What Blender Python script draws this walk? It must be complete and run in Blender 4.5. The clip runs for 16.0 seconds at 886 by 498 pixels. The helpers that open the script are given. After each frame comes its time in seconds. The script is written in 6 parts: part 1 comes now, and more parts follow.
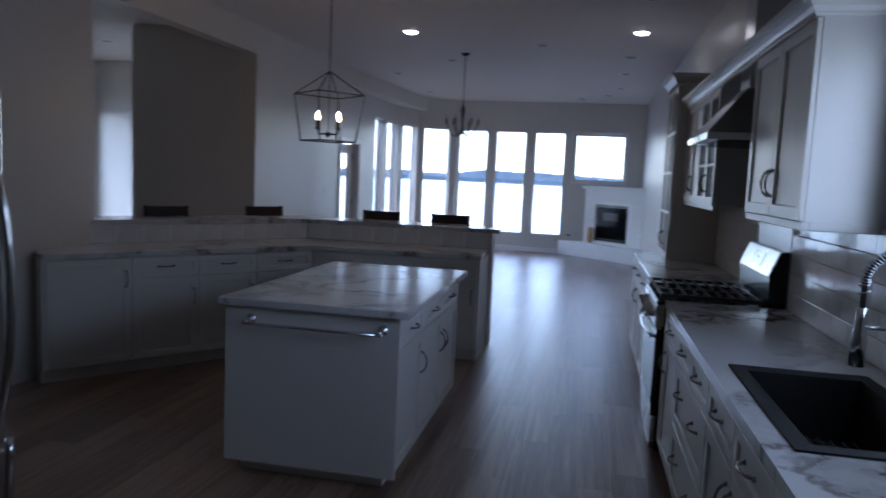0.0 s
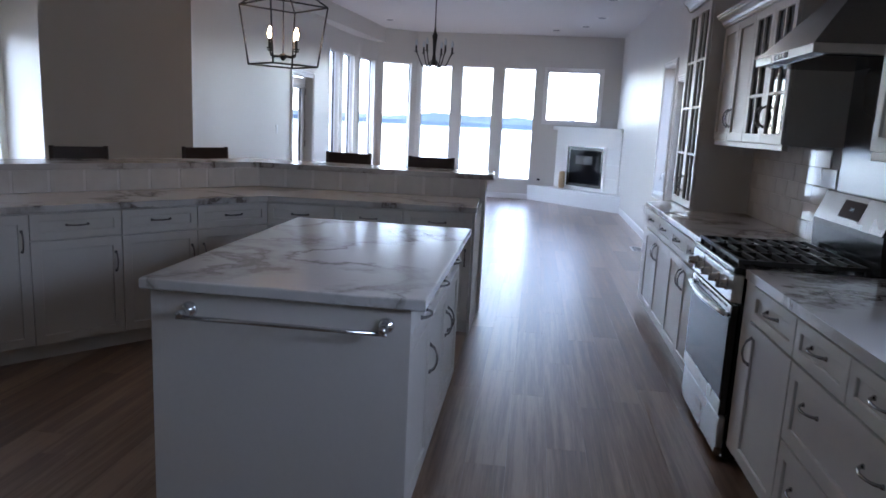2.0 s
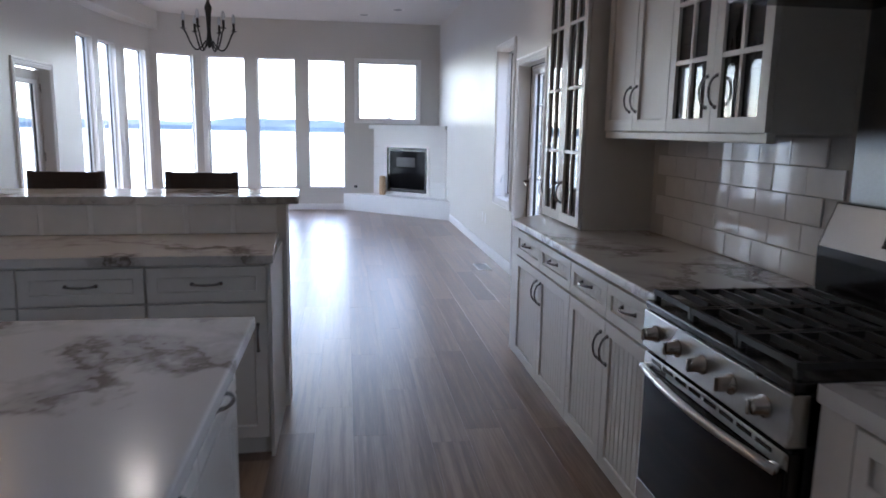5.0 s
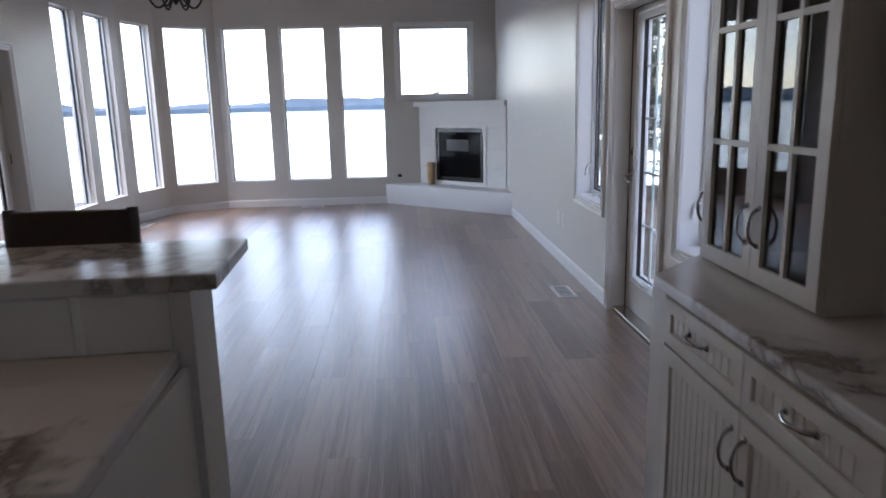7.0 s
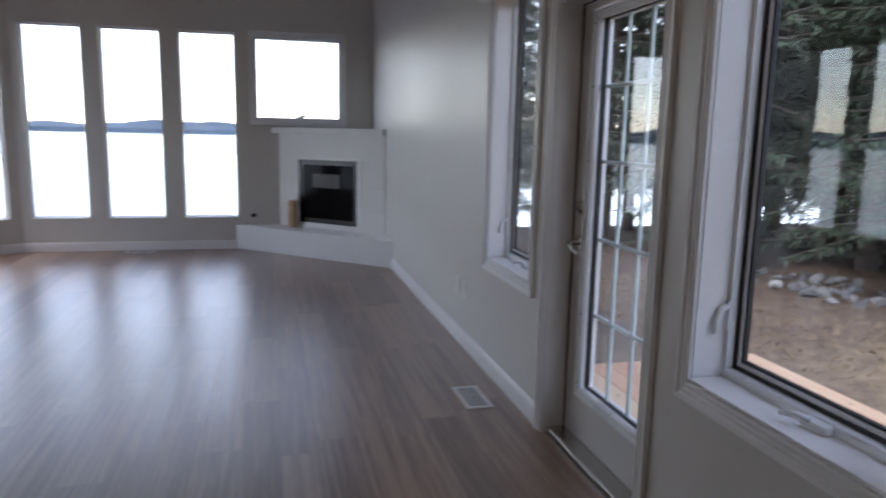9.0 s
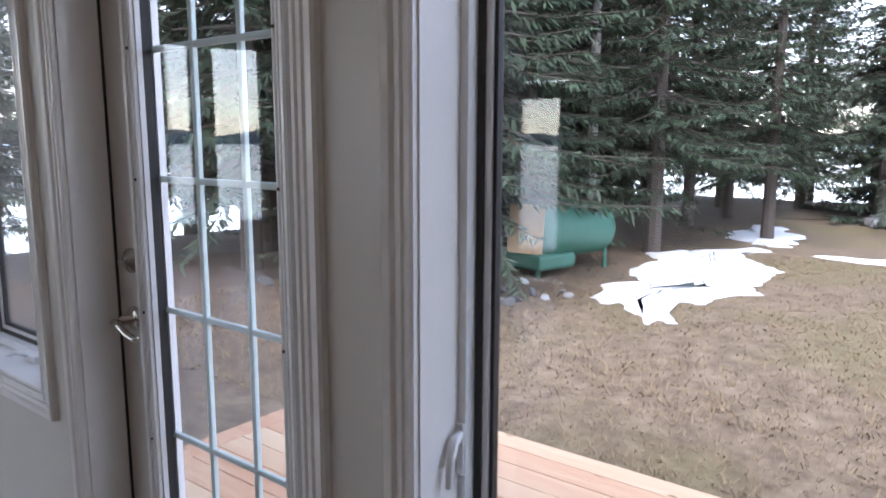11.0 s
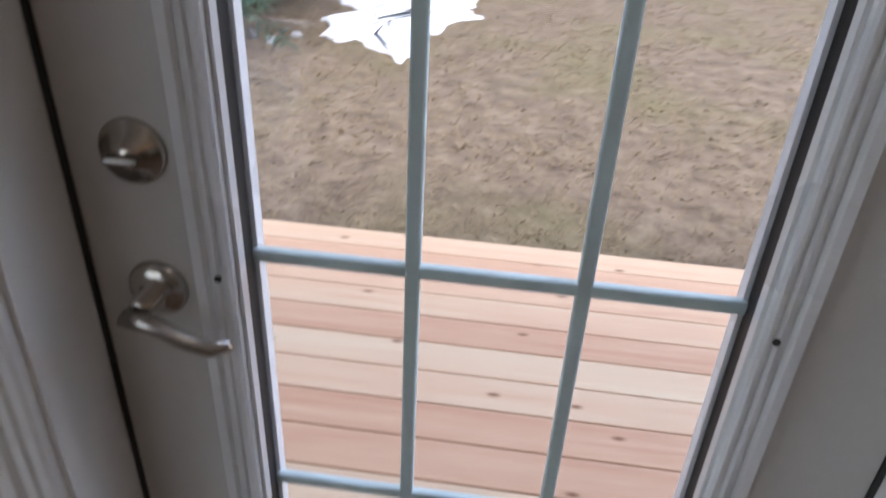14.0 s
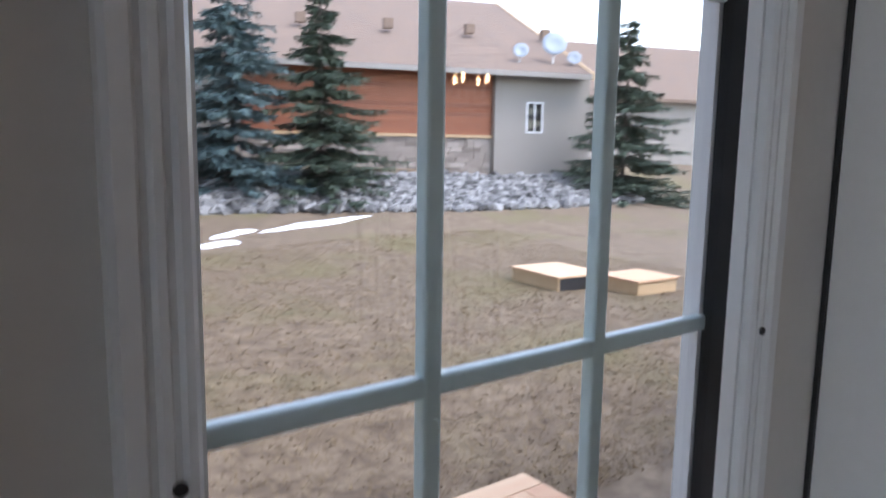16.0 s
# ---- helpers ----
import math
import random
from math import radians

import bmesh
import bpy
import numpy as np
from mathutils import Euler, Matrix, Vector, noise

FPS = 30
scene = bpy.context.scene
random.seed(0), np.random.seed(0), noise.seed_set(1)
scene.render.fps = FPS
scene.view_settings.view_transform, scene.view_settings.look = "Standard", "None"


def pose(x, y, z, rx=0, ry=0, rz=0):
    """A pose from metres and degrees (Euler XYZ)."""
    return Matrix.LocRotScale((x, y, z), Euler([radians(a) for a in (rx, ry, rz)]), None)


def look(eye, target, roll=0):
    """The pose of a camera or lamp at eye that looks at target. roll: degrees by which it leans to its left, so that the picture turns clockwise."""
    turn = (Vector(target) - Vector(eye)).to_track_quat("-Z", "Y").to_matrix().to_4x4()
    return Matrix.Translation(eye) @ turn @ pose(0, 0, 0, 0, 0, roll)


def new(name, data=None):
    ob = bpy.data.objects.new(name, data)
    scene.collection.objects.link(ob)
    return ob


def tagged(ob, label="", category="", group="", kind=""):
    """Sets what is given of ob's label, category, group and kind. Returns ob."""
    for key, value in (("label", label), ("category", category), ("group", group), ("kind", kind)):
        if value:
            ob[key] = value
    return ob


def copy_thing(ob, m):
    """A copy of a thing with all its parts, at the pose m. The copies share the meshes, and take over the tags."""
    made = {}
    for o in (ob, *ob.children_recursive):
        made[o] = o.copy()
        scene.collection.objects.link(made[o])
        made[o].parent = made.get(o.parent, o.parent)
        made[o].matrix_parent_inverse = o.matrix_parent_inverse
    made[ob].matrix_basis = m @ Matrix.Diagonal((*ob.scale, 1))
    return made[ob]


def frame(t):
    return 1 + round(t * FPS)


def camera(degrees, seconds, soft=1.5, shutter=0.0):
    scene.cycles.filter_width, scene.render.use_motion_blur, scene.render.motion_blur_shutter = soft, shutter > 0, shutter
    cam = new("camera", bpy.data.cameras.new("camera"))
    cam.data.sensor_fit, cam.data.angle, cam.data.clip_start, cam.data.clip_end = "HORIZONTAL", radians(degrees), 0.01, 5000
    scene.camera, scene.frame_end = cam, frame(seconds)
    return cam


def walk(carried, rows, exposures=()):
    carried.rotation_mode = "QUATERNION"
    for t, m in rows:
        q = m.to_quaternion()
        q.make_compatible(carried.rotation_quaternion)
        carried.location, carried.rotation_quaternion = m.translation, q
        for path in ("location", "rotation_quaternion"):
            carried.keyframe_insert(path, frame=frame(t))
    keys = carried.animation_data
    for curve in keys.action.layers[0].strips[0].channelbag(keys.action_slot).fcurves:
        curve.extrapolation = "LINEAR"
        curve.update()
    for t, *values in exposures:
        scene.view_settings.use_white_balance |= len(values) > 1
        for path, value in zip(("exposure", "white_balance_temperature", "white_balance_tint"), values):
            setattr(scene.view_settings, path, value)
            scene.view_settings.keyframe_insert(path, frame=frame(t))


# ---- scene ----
PATH = [
    (0, (-1.133, -9.168, 1.568), (-1.529, -7.218, 1.361), 2.6),
    (0.5, (-1.339, -9.018, 1.545), (-1.456, -7.035, 1.315), -1.2),
    (1, (-1.461, -8.763, 1.492), (-1.518, -6.793, 1.156), -1.6),
    (1.5, (-1.544, -8.398, 1.491), (-1.647, -6.43, 1.151), 4.3),
    (2, (-1.61, -8.173, 1.488), (-1.85, -6.22, 1.129), 2.8),
    (2.5, (-1.671, -7.987, 1.505), (-1.847, -6.024, 1.166), 2.4),
    (3, (-1.711, -7.856, 1.491), (-1.777, -5.887, 1.146), 3.0),
    (3.5, (-1.724, -7.618, 1.489), (-1.708, -5.648, 1.146), 2.4),
    (4, (-1.741, -7.288, 1.466), (-1.575, -5.322, 1.138), 2.7),
    (4.2, (-1.762, -7.109, 1.449), (-1.521, -5.146, 1.146), 2.3),
    (6.3, (-1.464, -5.057, 1.446), (-1.241, -3.112, 1.035), -1.1),
    (6.5, (-1.492, -4.848, 1.448), (-1.314, -2.899, 1.039), -0.9),
    (7, (-1.465, -4.396, 1.478), (-1.353, -2.441, 1.07), -1.3),
    (7.5, (-1.408, -3.938, 1.499), (-1.312, -1.976, 1.123), -1.1),
    (8, (-1.387, -3.482, 1.474), (-1.318, -1.517, 1.11), -0.3),
    (8.5, (-1.353, -3.074, 1.471), (-1.086, -1.123, 1.122), -0.0),
    (9, (-1.313, -2.721, 1.461), (-0.828, -0.807, 1.138), 1.2),
    (9.5, (-1.301, -2.4, 1.466), (-0.306, -0.692, 1.164), 2.8),
    (10, (-1.199, -2.108, 1.451), (0.11, -0.628, 1.142), 2.7),
    (10.2, (-1.116, -1.99, 1.469), (0.276, -0.588, 1.162), 2.2),
    (12.3, (-0.658, -0.895, 1.442), (0.974, 0.211, 1.107), -0.7),
    (12.5, (-0.644, -0.799, 1.442), (0.977, 0.31, 1.066), -1.0),
    (13, (-0.704, -0.523, 1.422), (0.941, 0.412, 0.774), -0.6),
    (13.5, (-0.629, -0.295, 1.39), (1.001, 0.267, 0.376), 0.9),
    (14, (-0.486, -0.098, 1.412), (1.232, 0.079, 0.402), 3.1),
    (14.3, (-0.463, -0.03, 1.421), (1.342, -0.005, 0.56), 1.1),
    (14.5, (-0.47, 0.012, 1.424), (1.398, 0.005, 0.711), -0.1),
    (15, (-0.498, 0.183, 1.486), (1.348, -0.314, 0.899), -0.5),
    (15.2, (-0.485, 0.227, 1.499), (1.327, -0.441, 0.977), 1.2),
    (15.5, (-0.415, 0.273, 1.509), (1.315, -0.628, 1.071), 1.7),
    (16, (-0.248, 0.297, 1.531), (1.326, -0.905, 1.255), 0.9),
]
cam = camera(65.0, 16.0, soft=1.6, shutter=0.4)
EXPOSURES = [(0.0, 2.85, 5250, 15), (1.0, 3.05, 5400, 15), (2.0, 3.85, 5670, 15), (4.0, 3.85, 5870, 15), (6.5, 3.59, 6170, 16), (7.0, 3.2, 6220, 16), (8.0, 2.7, 6270, 16), (9.0, 2.65, 6370, 17), (9.5, 2.6, 6470, 17), (10.0, 2.98, 6390, 17), (12.5, 3.24, 6430, 16), (13.5, 3.24, 6530, 16), (14.5, 2.79, 6580, 16), (16.0, 2.74, 6430, 15)]
walk(cam, [(t, look(eye, target, roll)) for t, eye, target, roll in PATH], EXPOSURES)

# ---- world and light ----
world = bpy.data.worlds.new("sky")
scene.world = world
world.use_nodes = True
wn, wl = world.node_tree.nodes, world.node_tree.links
sky = wn.new("ShaderNodeTexSky")
sky.sky_type, sky.sun_disc = "NISHITA", False
sky.sun_elevation, sky.sun_rotation = radians(55), radians(250)
sky.air_density, sky.dust_density, sky.ozone_density = 1.0, 0.15, 1.6
wn["Background"].inputs["Strength"].default_value = 0.13
pale = wn.new("ShaderNodeHueSaturation")
pale.inputs["Saturation"].default_value = 0.62
wl.new(sky.outputs[0], pale.inputs["Color"])
wl.new(pale.outputs[0], wn["Background"].inputs["Color"])
sun_data = bpy.data.lights.new("sun", "SUN")
sun_data.energy, sun_data.angle, sun_data.color = 0.5, radians(25), (1.0, 0.96, 0.9)
sun = new("sun", sun_data)
sun.matrix_world = look((0, 0, 50), (26, 9, 10))

# daylight of the window over the sink
pane_light = bpy.data.lights.new("sink_window_light", "AREA")
pane_light.shape, pane_light.size, pane_light.size_y, pane_light.energy, pane_light.color = "RECTANGLE", 1.1, 0.8, 1.1, (0.8, 0.9, 1.0)
pl_ob = new("sink_window_light", pane_light)
pl_ob.matrix_world = look((0.17, -7.06, 1.76), (-2.0, -7.06, 1.4))


# ---- mesh helpers ----
def link(name, bm, material, parent=None, label="", category="", group="", kind="", smooth=False):
    me = bpy.data.meshes.new(name)
    bmesh.ops.recalc_face_normals(bm, faces=bm.faces)
    for f in bm.faces:
        f.smooth = smooth
    bm.to_mesh(me)
    bm.free()
    me.materials.append(material)
    ob = new(name, me)
    if parent:
        ob.parent = parent
    return tagged(ob, label, category, group, kind)


def part(name, bm, material, parent, label="", smooth=False):
    return link(name, bm, material, parent, label, smooth=smooth)


def empty(name, m, label="", category="", group="", kind=""):
    ob = new(name)
    ob.empty_display_size = 0.1
    ob.matrix_world = m
    return tagged(ob, label, category, group, kind)


def box(x0, x1, y0, y1, z0, z1, bevel=0.0, bm=None):
    own = bm is None
    bm = bm or bmesh.new()
    v = [bm.verts.new((x, y, z)) for x in (min(x0, x1), max(x0, x1)) for y in (min(y0, y1), max(y0, y1)) for z in (min(z0, z1), max(z0, z1))]
    for q in ((0, 1, 3, 2), (4, 6, 7, 5), (0, 4, 5, 1), (2, 3, 7, 6), (0, 2, 6, 4), (1, 5, 7, 3)):
        bm.faces.new([v[i] for i in q])
    if bevel and own:
        bmesh.ops.bevel(bm, geom=bm.edges[:], offset=bevel, segments=2, affect="EDGES", profile=0.5)
    return bm


def frame_bm(x0, x1, z0, z1, a0, a1, c0, c1, y0, y1, bm=None):
    """A flat frame in x and z with a hole from (a0, c0) to (a1, c1), in one piece."""
    bm = bm or bmesh.new()
    o = [(x0, z0), (x1, z0), (x1, z1), (x0, z1)]
    i = [(a0, c0), (a1, c0), (a1, c1), (a0, c1)]
    v = [[bm.verts.new((x, y, z)) for x, z in r] for y in (y0, y1) for r in (o, i)]
    of, inf, ob_, ib = v
    for k in range(4):
        j = (k + 1) % 4
        bm.faces.new((of[k], of[j], inf[j], inf[k]))
        bm.faces.new((ob_[j], ob_[k], ib[k], ib[j]))
        bm.faces.new((of[j], of[k], ob_[k], ob_[j]))
        bm.faces.new((inf[k], inf[j], ib[j], ib[k]))
    return bm


def prism(points, z0, z1, bevel=0.0):
    bm = bmesh.new()
    lo = [bm.verts.new((x, y, z0)) for x, y in points]
    hi = [bm.verts.new((x, y, z1)) for x, y in points]
    bm.faces.new(lo[::-1])
    bm.faces.new(hi)
    n = len(points)
    for i in range(n):
        bm.faces.new((lo[i], lo[(i + 1) % n], hi[(i + 1) % n], hi[i]))
    if bevel:
        edges = [e for e in bm.edges if abs(e.verts[0].co.z - e.verts[1].co.z) < 1e-6]
        bmesh.ops.bevel(bm, geom=edges, offset=bevel, segments=3, affect="EDGES", profile=0.5)
    return bm


def extrude_profile(profile, p0, p1, side, up, bm=None):
    """A moulding: profile points (out, height) swept from p0 to p1."""
    bm = bm or bmesh.new()
    p0, p1, side, up = Vector(p0), Vector(p1), Vector(side), Vector(up)
    a = [bm.verts.new(p0 + side * o + up * h) for o, h in profile]
    b = [bm.verts.new(p1 + side * o + up * h) for o, h in profile]
    n = len(profile)
    for i in range(n):
        bm.faces.new((a[i], a[(i + 1) % n], b[(i + 1) % n], b[i]))
    bm.faces.new(a[::-1])
    bm.faces.new(b)
    return bm


def lathe(profile, seg=20, bm=None, m=None):
    """Rings of (radius, z) turned round z."""
    bm = bm or bmesh.new()
    m = m or Matrix()
    rings = []
    for r, z in profile:
        rings.append([bm.verts.new(m @ Vector((r * math.cos(a), r * math.sin(a), z))) for a in (2 * math.pi * i / seg for i in range(seg))] if r > 1e-5 else [bm.verts.new(m @ Vector((0, 0, z)))])
    for a, b in zip(rings, rings[1:]):
        for i in range(seg):
            j = (i + 1) % seg
            if len(a) == 1 and len(b) > 1:
                bm.faces.new((a[0], b[i], b[j]))
            elif len(b) == 1 and len(a) > 1:
                bm.faces.new((a[i], a[j], b[0]))
            elif len(a) > 1:
                bm.faces.new((a[i], a[j], b[j], b[i]))
    for ring, flip in ((rings[0], True), (rings[-1], False)):
        if len(ring) > 2:
            bm.faces.new(ring[::-1] if flip else ring)
    return bm


def tube(points, radius, seg=8, bm=None):
    """A round bar along points; radius is a number or one per point."""
    bm = bm or bmesh.new()
    pts = [Vector(p) for p in points]
    rads = radius if isinstance(radius, (list, tuple)) else [radius] * len(pts)
    rings, side = [], None
    for i, p in enumerate(pts):
        d = (pts[min(i + 1, len(pts) - 1)] - pts[max(i - 1, 0)]).normalized()
        if side is None:
            side = d.orthogonal().normalized()
        side = (side - d * side.dot(d)).normalized()
        up = d.cross(side)
        rings.append([bm.verts.new(p + (side * math.cos(a) + up * math.sin(a)) * rads[i]) for a in (2 * math.pi * k / seg for k in range(seg))])
    for a, b in zip(rings, rings[1:]):
        for k in range(seg):
            bm.faces.new((a[k], a[(k + 1) % seg], b[(k + 1) % seg], b[k]))
    bm.faces.new(rings[0][::-1])
    bm.faces.new(rings[-1])
    return bm


def arc(c, r, a0, a1, n, ax=0, ay=2):
    out = []
    for i in range(n + 1):
        a = radians(a0 + (a1 - a0) * i / n)
        p = list(c)
        p[ax] += r * math.cos(a)
        p[ay] += r * math.sin(a)
        out.append(tuple(p))
    return out


# ---- materials ----
def mat(name):
    m = bpy.data.materials.new(name)
    m.use_nodes = True
    nt = m.node_tree
    return m, nt, nt.nodes["Principled BSDF"]


def nd(nt, kind, **inputs):
    n = nt.nodes.new(kind)
    for k, v in inputs.items():
        n.inputs[k.replace("_", " ")].default_value = v
    return n


def coords(nt, scale=(1, 1, 1), which="Object"):
    t = nt.nodes.new("ShaderNodeTexCoord")
    mp = nt.nodes.new("ShaderNodeMapping")
    mp.inputs["Scale"].default_value = scale
    nt.links.new(t.outputs[which], mp.inputs["Vector"])
    return mp.outputs[0]


def ramp(nt, fac, stops):
    r = nt.nodes.new("ShaderNodeValToRGB")
    el = r.color_ramp.elements
    while len(el) < len(stops):
        el.new(0.5)
    for e, (p, c) in zip(el, stops):
        e.position, e.color = p, (*c, 1)
    nt.links.new(fac, r.inputs[0])
    return r.outputs[0]


def bump(nt, b, height, strength, distance):
    n = nt.nodes.new("ShaderNodeBump")
    n.inputs["Strength"].default_value, n.inputs["Distance"].default_value = strength, distance
    nt.links.new(height, n.inputs["Height"])
    nt.links.new(n.outputs[0], b.inputs["Normal"])


def plain(name, color, rough=0.5, metal=0.0, grain=30.0, vary=0.06, relief=0.1, depth=0.0008, big=1.5, coat=0.0, spec=0.5):
    """Paint, metal or plastic with uneven tone at two scales and a fine relief."""
    m, nt, b = mat(name)
    co = coords(nt)
    n1, n2 = nd(nt, "ShaderNodeTexNoise", Scale=grain, Detail=4.0), nd(nt, "ShaderNodeTexNoise", Scale=big, Detail=3.0)
    for n in (n1, n2):
        nt.links.new(co, n.inputs["Vector"])
    mix = nt.nodes.new("ShaderNodeMath")
    mix.operation = "ADD"
    nt.links.new(n1.outputs["Fac"], mix.inputs[0])
    nt.links.new(n2.outputs["Fac"], mix.inputs[1])
    half = nt.nodes.new("ShaderNodeMath")
    half.operation = "MULTIPLY"
    half.inputs[1].default_value = 0.5
    nt.links.new(mix.outputs[0], half.inputs[0])
    lo, hi = [max(0, c * (1 - vary)) for c in color], [min(1, c * (1 + vary)) for c in color]
    nt.links.new(ramp(nt, half.outputs[0], [(0.3, lo), (0.7, hi)]), b.inputs["Base Color"])
    rr = ramp(nt, n2.outputs["Fac"], [(0.3, [max(0.02, rough * 0.85)] * 3), (0.7, [min(1, rough * 1.15)] * 3)])
    nt.links.new(rr, b.inputs["Roughness"])
    b.inputs["Metallic"].default_value, b.inputs["Coat Weight"].default_value, b.inputs["Specular IOR Level"].default_value = metal, coat, spec
    if relief:
        bump(nt, b, n1.outputs["Fac"], relief, depth)
    return m


WALL = plain("wall_paint", (0.64, 0.615, 0.575), 0.4, grain=220, vary=0.02, relief=0.15, depth=0.0006, big=0.7)
CEIL = plain("ceiling_paint", (0.75, 0.74, 0.73), 0.8, grain=180, vary=0.02, relief=0.3, depth=0.001)
# dark tone for the unseen back wall, added to lower the bounced light
BOUNCE_CUT = plain("bounce_cutting_taupe", (0.3, 0.27, 0.235), 0.6, grain=200, vary=0.03, relief=0.15, depth=0.0006)
TRIM = plain("trim_paint", (0.82, 0.81, 0.80), 0.35, grain=60, vary=0.02, relief=0.06)
CAB = plain("cabinet_paint", (0.7, 0.68, 0.645), 0.36, grain=50, vary=0.025, relief=0.06)
VINYL = plain("window_vinyl", (0.8, 0.81, 0.82), 0.3, grain=60, vary=0.02, relief=0.03)
STEEL = plain("stainless_steel", (0.58, 0.58, 0.57), 0.27, 1.0, grain=90, vary=0.05, relief=0.04)
CHROME = plain("chrome", (0.7, 0.71, 0.72), 0.12, 1.0, vary=0.03, relief=0)
# darker copy of the stainless steel; dark reflections are put into its colour
DARKENED_STEEL = plain("darkened_steel_sheet", (0.24, 0.245, 0.25), 0.3, 1.0, grain=90, vary=0.08, relief=0.04)
DOORP = plain("door_enamel", (0.62, 0.597, 0.565), 0.42, grain=45, vary=0.03, relief=0.08)
GRIDP = plain("pale_grid_vinyl", (0.6, 0.72, 0.71), 0.35, grain=60, vary=0.02, relief=0.03)
PULLM = plain("satin_nickel", (0.34, 0.34, 0.35), 0.24, 1.0, vary=0.05, relief=0.02)
OVENGLASS = plain("oven_glass", (0.006, 0.006, 0.008), 0.07, vary=0.2, relief=0, spec=0.22)
NICKEL = plain("brushed_nickel", (0.5, 0.47, 0.43), 0.26, 1.0, vary=0.05, relief=0.03)
BLACK = plain("black_enamel", (0.012, 0.012, 0.013), 0.22, vary=0.2, relief=0.02)
IRON = plain("black_iron", (0.016, 0.015, 0.014), 0.5, grain=90, vary=0.3, relief=0.2)
RUBBER = plain("black_gasket", (0.02, 0.02, 0.022), 0.6, vary=0.2)
# near-black stand-in for stainless steel lying in shade
SHADED_SINK = plain("shaded_sink_steel", (0.014, 0.014, 0.015), 0.6, grain=200, vary=0.2, relief=0.15)
LEATHER = plain("dark_brown_wood", (0.03, 0.017, 0.012), 0.4, grain=25, vary=0.3, relief=0.1)
BRICKW = plain("white_painted_panel", (0.77, 0.77, 0.755), 0.5, grain=70, vary=0.025, relief=0.1)
# grey of the reflection painted on the fireplace glass
REFLECTM = plain("painted_reflection_grey", (0.06, 0.058, 0.056), 0.5, vary=0.2)
SCREEN = plain("dark_screen", (0.01, 0.01, 0.012), 0.08, vary=0.2, relief=0)
FIREGLASS = plain("fire_glass", (0.008, 0.008, 0.009), 0.05, vary=0.2, relief=0, spec=0.05)
GROUT = plain("grout", (0.5, 0.49, 0.47), 0.85, grain=120, vary=0.08)


def tile_material():
    m, nt, b = mat("white_glazed_tile")
    co = coords(nt)
    n = nd(nt, "ShaderNodeTexNoise", Scale=9.0, Detail=2.0)
    nt.links.new(co, n.inputs["Vector"])
    nt.links.new(ramp(nt, n.outputs["Fac"], [(0.3, (0.7, 0.69, 0.67)), (0.7, (0.78, 0.77, 0.75))]), b.inputs["Base Color"])
    b.inputs["Roughness"].default_value = 0.07
    bump(nt, b, n.outputs["Fac"], 0.08, 0.002)
    return m


TILE = tile_material()


def glass_material(name="clear_glass", tint=(0.97, 0.97, 0.97)):
    m, nt, b = mat(name)
    nt.nodes.remove(b)
    out = nt.nodes["Material Output"]
    tr = nd(nt, "ShaderNodeBsdfTransparent")
    tr.inputs["Color"].default_value = (*tint, 1)
    gl = nd(nt, "ShaderNodeBsdfGlossy", Roughness=0.0)
    lw = nd(nt, "ShaderNodeLayerWeight", Blend=0.5)
    pw = nt.nodes.new("ShaderNodeMath")
    pw.operation, pw.inputs[1].default_value = "POWER", 4.0
    nt.links.new(lw.outputs["Facing"], pw.inputs[0])
    sc_ = nt.nodes.new("ShaderNodeMath")
    sc_.operation, sc_.inputs[1].default_value, sc_.inputs[2].default_value = "MULTIPLY_ADD", 0.8, 0.045
    nt.links.new(pw.outputs[0], sc_.inputs[0])
    mix = nt.nodes.new("ShaderNodeMixShader")
    nt.links.new(sc_.outputs[0], mix.inputs[0])
    nt.links.new(tr.outputs[0], mix.inputs[1])
    nt.links.new(gl.outputs[0], mix.inputs[2])
    nt.links.new(mix.outputs[0], out.inputs["Surface"])
    return m


GLASS = glass_material()
# tint of 0.3 makes the cabinet interiors darker behind the panes
CABGLASS = glass_material("dark_tint_cabinet_glass", (0.3, 0.3, 0.3))


